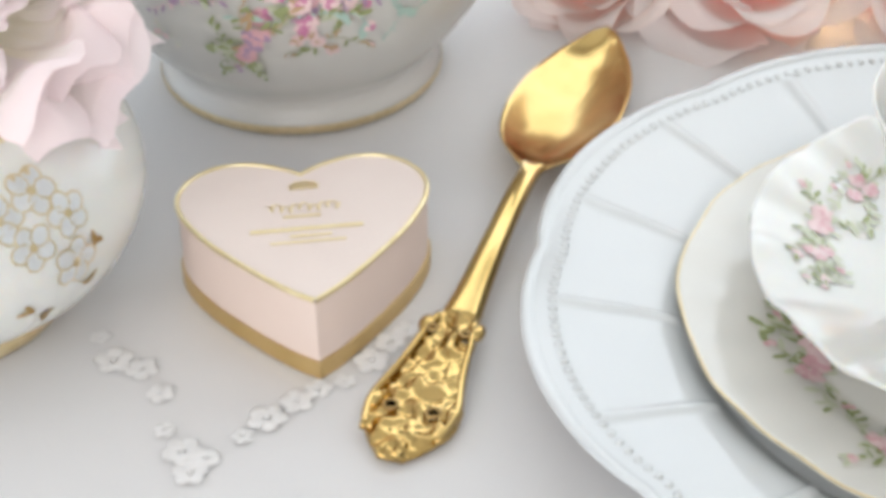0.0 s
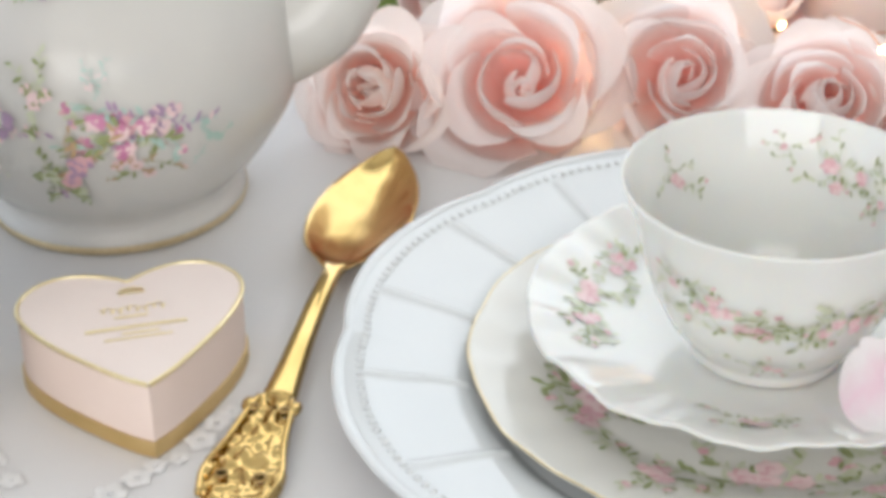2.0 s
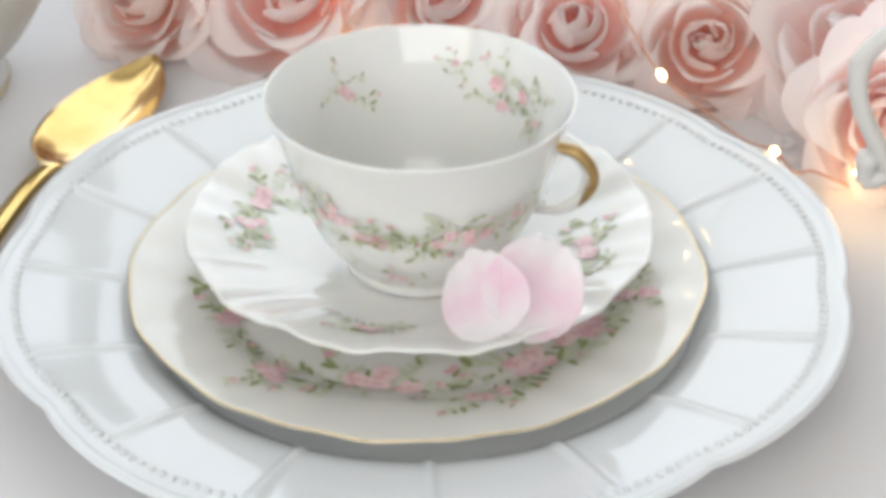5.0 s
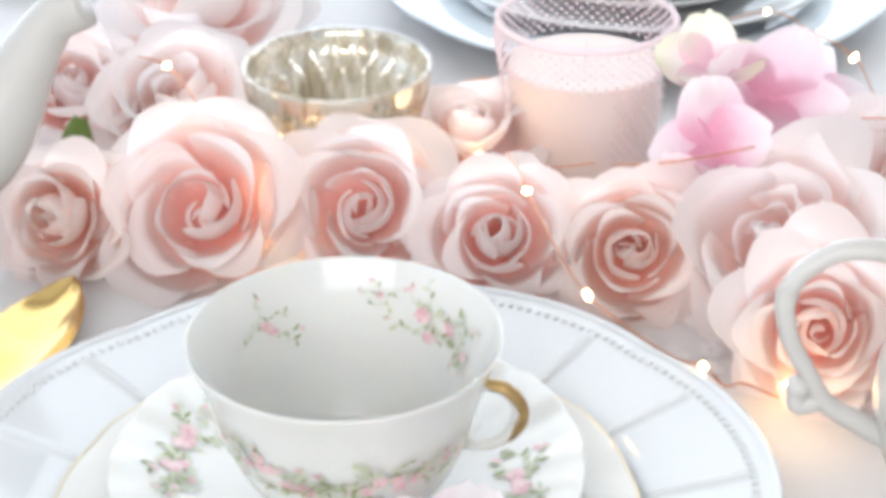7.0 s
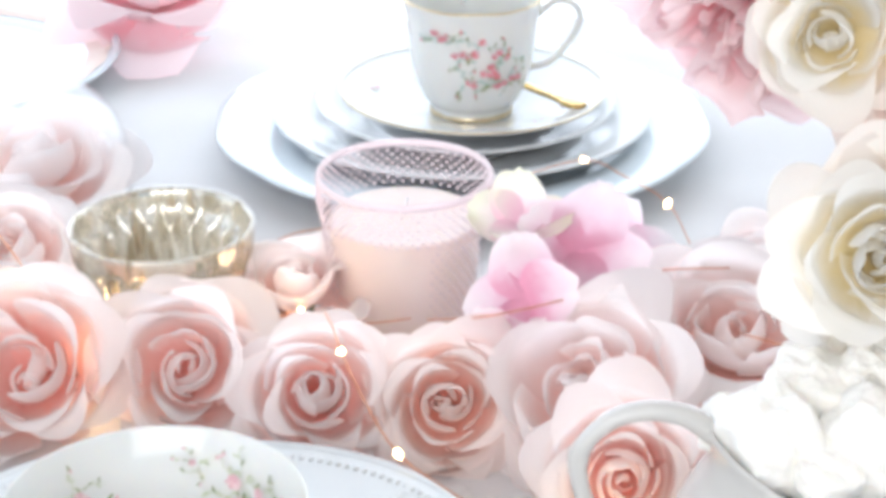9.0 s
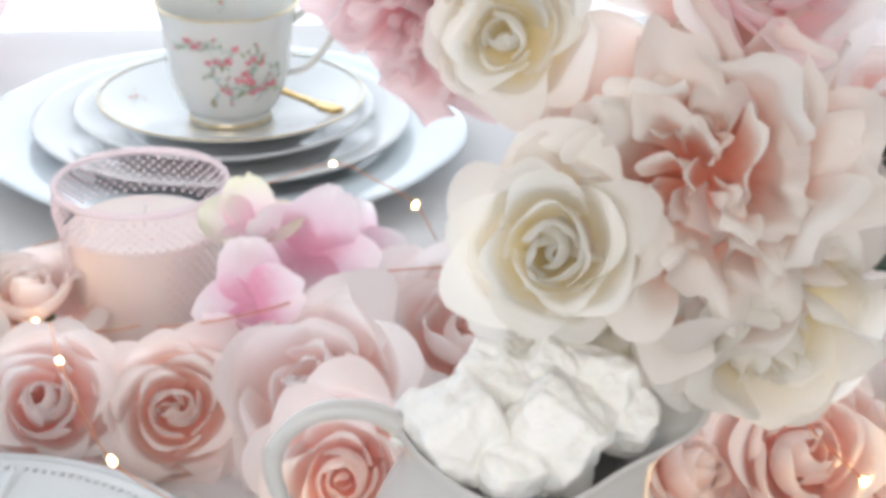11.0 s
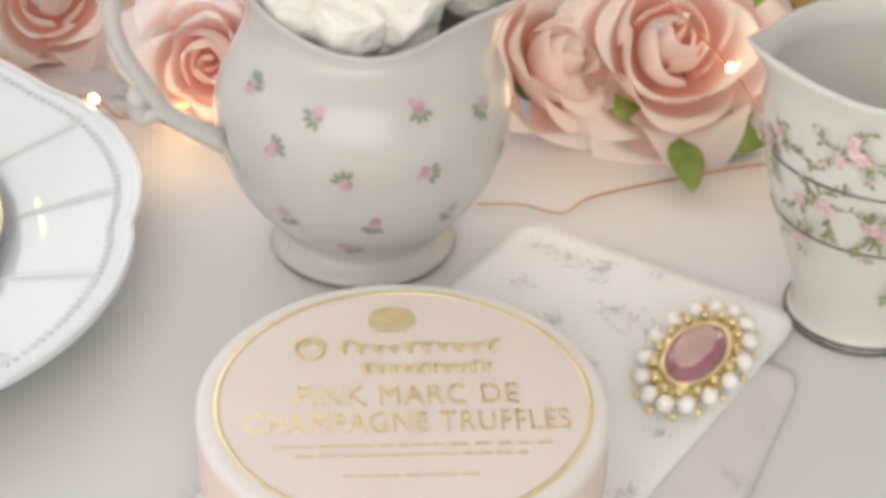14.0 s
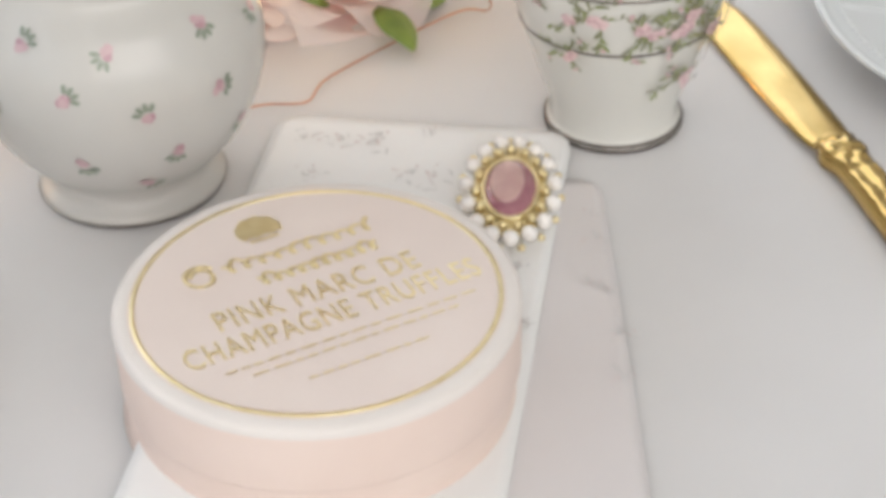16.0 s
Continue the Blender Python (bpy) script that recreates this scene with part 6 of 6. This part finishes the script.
# ---- tall floral creamer ----
def creamer():
    ob = thing("creamer", "tall porcelain creamer with dark bands and rose branches", "creamer", pose(0.3815, -0.0560, 0))
    out = spline([(0.001, 0.002), (0.021, 0.001), (0.0245, 0.0), (0.0250, 0.0022), (0.0232, 0.0042), (0.0238, 0.012), (0.0290, 0.028), (0.0355, 0.048), (0.0402, 0.066), (0.0418, 0.080), (0.0402, 0.092), (0.0415, 0.102)], 4)
    inn = spline([(0.0406, 0.1026), (0.0390, 0.092), (0.0403, 0.080), (0.0372, 0.062), (0.0285, 0.034), (0.021, 0.010), (0.001, 0.007)], 4)

    def form(r, z, a, share):
        k = min(1, max(0, (z - 0.080) / 0.022)) ** 1.4
        d = (a - radians(195) + math.pi) % (2 * math.pi) - math.pi
        lip = math.exp(-(d / 0.5) ** 2)
        return r * (1 + 0.30 * k * lip), z + 0.006 * k * lip - 0.004 * k * (1 - lip)
    part("body", lathe(out + inn, 112, form), M_CREAM, ob)
    for z, w in ((0.0006, 0.0012), (0.0022, 0.0006), (0.0445, 0.0006), (0.0680, 0.0006)):
        r = float(np.interp(z, [q[1] for q in out[9:]], [q[0] for q in out[9:]])) if z > 0.003 else 0.0248
        part("dark_band", lathe([(r - 0.0006, z - w), (r + 0.0004, z - w * 0.6), (r + 0.0005, z + w * 0.6), (r - 0.0005, z + w)], 96), M_DARKLINE, ob, "thin dark metallic line")
    rng = random.Random(52)
    skin = Skin(out, 0.0003)
    for a, z, size in ((-140, 0.060, 0.013), (-165, 0.074, 0.012), (-110, 0.052, 0.013), (-90, 0.058, 0.015), (-70, 0.050, 0.014), (-78, 0.030, 0.011), (-60, 0.064, 0.014), (-150, 0.046, 0.009), (-125, 0.084, 0.010), (-40, 0.052, 0.014), (-100, 0.078, 0.010)):
        s = float(np.interp(z, [q[1] for q in out[12:]], skin.s[12:]))
        part("rose_branch", spray(skin, s, radians(a), size * 1.35, rng, 4, 20, (0.9, 0.65)), [T_MAUVE_PINK, T_BLUSH, T_GREEN, T_BRANCH], ob, "painted rose branch")
    return ob


T_MAUVE_PINK = plain("transfer_dusky_pink", (0.60, 0.40, 0.42), 0.2)
T_BRANCH = plain("transfer_branch", (0.25, 0.26, 0.15), 0.2)
creamer()


# ---- the bouquet ----
def vase():
    ob = thing("vase", "cream footed vase with gilt ornament holding the bouquet", "vase", pose(0.428, 0.262, 0))
    out = spline([(0.001, 0.002), (0.036, 0.0), (0.038, 0.004), (0.034, 0.010), (0.036, 0.03), (0.044, 0.07), (0.046, 0.11), (0.040, 0.15), (0.034, 0.175), (0.038, 0.19)], 5)
    part("body", lathe(out + [(0.036, 0.19), (0.032, 0.175), (0.001, 0.17)], 72), M_IVORY, ob)
    part("foot_line", lathe([(0.0365, 0.0005), (0.0392, 0.002), (0.0392, 0.0052), (0.0365, 0.007)], 72), M_OLDGOLD, ob, "dark gilt foot line")
    return ob


vase()
st = thing("gilt_stand", "ornate gilded metal branch beside the bouquet", "ornament", pose(0, 0, 0))
bm = tube(spline([(0.405, 0.105, 0.0), (0.398, 0.092, 0.05), (0.386, 0.078, 0.10), (0.376, 0.062, 0.130), (0.371, 0.055, 0.155), (0.380, 0.055, 0.185)], 8), lambda s: 0.0038 + 0.002 * math.sin(s * 23) ** 2, 12)
for v in bm.verts:
    v.co += Vector((noise.noise(v.co * 160), noise.noise(v.co * 160 + Vector((9, 0, 0))), 0)) * 0.003
part("branch", bm, M_GOLD, st)

B = "bouquet blooms"
flower("peony", "large cream and peach silk peony with ruffled petals", PEONY, P_PEONY, 0.0470, 50, facing(0.2830, 0.026, 0.1770, (-0.22, -0.82, 0.35)), B, 0.09, 0.05, calyx=True, category="peony")
flower("rose", "ivory silk rose with yellow-green heart", ROSE, P_WHITE, 0.0250, 51, facing(0.2280, 0.006, 0.1640, (-0.25, -0.85, 0.35)), B, 0.04)
flower("peony", "shaggy rose-pink silk peony", PEONY, P_ROSY, 0.0350, 52, facing(0.2060, 0.100, 0.2180, (-0.3, -0.6, -0.25)), B, 0.08, 0.12, category="peony")
flower("peony", "blush silk peony at the top of the bouquet", OPEN, P_ROSY, 0.0360, 53, facing(0.3000, 0.050, 0.2400, (0.1, -0.8, 0.4)), B, 0.06, outer=P_PALE, category="peony")
flower("peony", "cream silk bloom low in the bouquet", OPEN, P_WHITE, 0.0350, 54, facing(0.3060, 0.024, 0.1250, (0.15, -0.8, -0.30)), B, 0.08, category="peony")
flower("peony", "cream silk bloom under the ivory rose", OPEN, P_WHITE, 0.0260, 55, facing(0.2430, 0.028, 0.1390, (-0.2, -0.7, -0.40)), B, 0.08, category="peony")
flower("rose", "dusky lilac silk rose beside the leaves", OPEN, P_LILAC, 0.0290, 56, facing(0.4130, 0.055, 0.1050, (0.15, -0.85, 0.3)), B, 0.05)
flower("peony", "white silk bloom at the upper edge of the bouquet", OPEN, P_WHITE, 0.0205, 57, facing(0.2190, 0.050, 0.2200, (-0.3, -0.8, 0.3)), B, 0.08, category="peony")
flower("peony", "pale silk bloom on the far side of the bouquet", OPEN, P_PALE, 0.0320, 58, facing(0.3480, 0.060, 0.1720, (0.35, -0.8, 0.2)), B, 0.06, category="peony")
def silk_leaf(owner, a, b, c, mt, w):
    bm = bmesh.new()
    pts = spline([a, b, c], 7)
    along = (Vector(c) - Vector(a)).normalized()
    side = along.cross(Vector((0, -0.75, 0.62))).normalized()
    lift = side.cross(along).normalized()
    rows_l = []
    for i, p in enumerate(pts):
        s = i / (len(pts) - 1)
        ww = w * math.sin(math.pi * min(1, 0.06 + 0.94 * s)) ** 0.8 + 0.0004
        p = Vector(p)
        rows_l.append([bm.verts.new(p + (side * k * ww + lift * (0.002 * (1 - abs(k)) + 0.0008 * math.sin(9 * s)))) for k in (-1, -0.5, 0, 0.5, 1)])
    for r1, r2 in zip(rows_l, rows_l[1:]):
        for k in range(4):
            bm.faces.new((r1[k], r1[k + 1], r2[k + 1], r2[k]))
    part("leaf", bm, mt, owner)


# besides real dark leaves, extra ones at the right stand in for shade
foliage = thing("bouquet_foliage", "dark and bright green silk leaves and stems", "foliage")
for a, b, c, mt, w in (((0.377, 0.052, 0.118), (0.374, 0.048, 0.092), (0.365, 0.045, 0.066), M_LEAF, 0.0085), ((0.330, 0.05, 0.165), (0.345, 0.045, 0.160), (0.352, 0.04, 0.146), M_DARKLEAF, 0.012), ((0.235, 0.06, 0.240), (0.232, 0.045, 0.250), (0.238, 0.03, 0.262), M_DARKLEAF, 0.012), ((0.376, 0.034, 0.170), (0.358, 0.028, 0.153), (0.343, 0.024, 0.141), M_DARKLEAF, 0.011), ((0.352, 0.05, 0.165), (0.362, 0.045, 0.175), (0.372, 0.04, 0.182), M_DARKLEAF, 0.013), ((0.384, 0.048, 0.205), (0.376, 0.038, 0.188), (0.362, 0.030, 0.172), M_DARKLEAF, 0.014), ((0.262, 0.262, 0.030), (0.266, 0.250, 0.045), (0.268, 0.244, 0.056), M_LEAF, 0.007)):
    silk_leaf(foliage, a, b, c, mt, w)
sprig = thing("garland_leaves", "small green silk leaves on the cloth under the large rose", "leaves")
for a, b, c, mt, w in (((0.3339, 0.0702, 0.0090), (0.3196, 0.0703, 0.0100), (0.3052, 0.0704, 0.0040), M_LEAF, 0.0075), ((0.3431, 0.0484, 0.0090), (0.3424, 0.0334, 0.0100), (0.3417, 0.0184, 0.0040), M_LEAF, 0.0065), ((0.3572, 0.0460, 0.0090), (0.3701, 0.0529, 0.0100), (0.3831, 0.0598, 0.0040), M_LEAF, 0.0085)):
    silk_leaf(sprig, a, b, c, mt, w)
for p in ((0.28, 0.05, 0.165), (0.23, 0.04, 0.15), (0.20, 0.12, 0.21), (0.315, 0.07, 0.235), (0.30, 0.05, 0.13), (0.41, 0.07, 0.095), (0.355, 0.08, 0.185), (0.235, 0.07, 0.22)):
    part("stem", tube(spline([p, (0.5 * p[0] + 0.21, 0.5 * p[1] + 0.12, max(p[2], 0.19) + 0.02), (0.425, 0.258, 0.185)], 8), 0.0016, 7), M_STEM, foliage)


# ---- things on the far side ----
# the glass bowl is a guess, added to give bright highlights over the rose
dome = thing("glass_bowl", "guessed clear glass bowl over a pale rose, added for highlights", "glass bowl", pose(-0.118, 0.405, 0.0))
part("wall", lathe(spline([(0.062, 0.0), (0.064, 0.03), (0.058, 0.055), (0.040, 0.075), (0.001, 0.083)], 6) + spline([(0.001, 0.0805), (0.039, 0.0728), (0.0562, 0.054), (0.062, 0.03), (0.0600, 0.0)], 6), 72), M_CLEAR, dome)
cake = thing("cake_plate", "pale blue plate with scalloped pink rim", "plate", pose(-0.215, 0.640, 0))
part("body", lathe(spline([(0.001, 0.006), (0.085, 0.006), (0.10, 0.010), (0.125, 0.018)], 4) + [(0.126, 0.0165), (0.09, 0.003), (0.085, 0.0), (0.001, 0.001)], 120), M_BLUE, cake)
part("pink_border", lathe([(0.103, 0.0118), (0.108, 0.0140), (0.1165, 0.0170), (0.118, 0.0165)], 120, lambda r, z, a, s: (r * (1 + 0.012 * abs(math.sin(12 * a))), z)), M_PINKCARD, cake, "scalloped pink border")
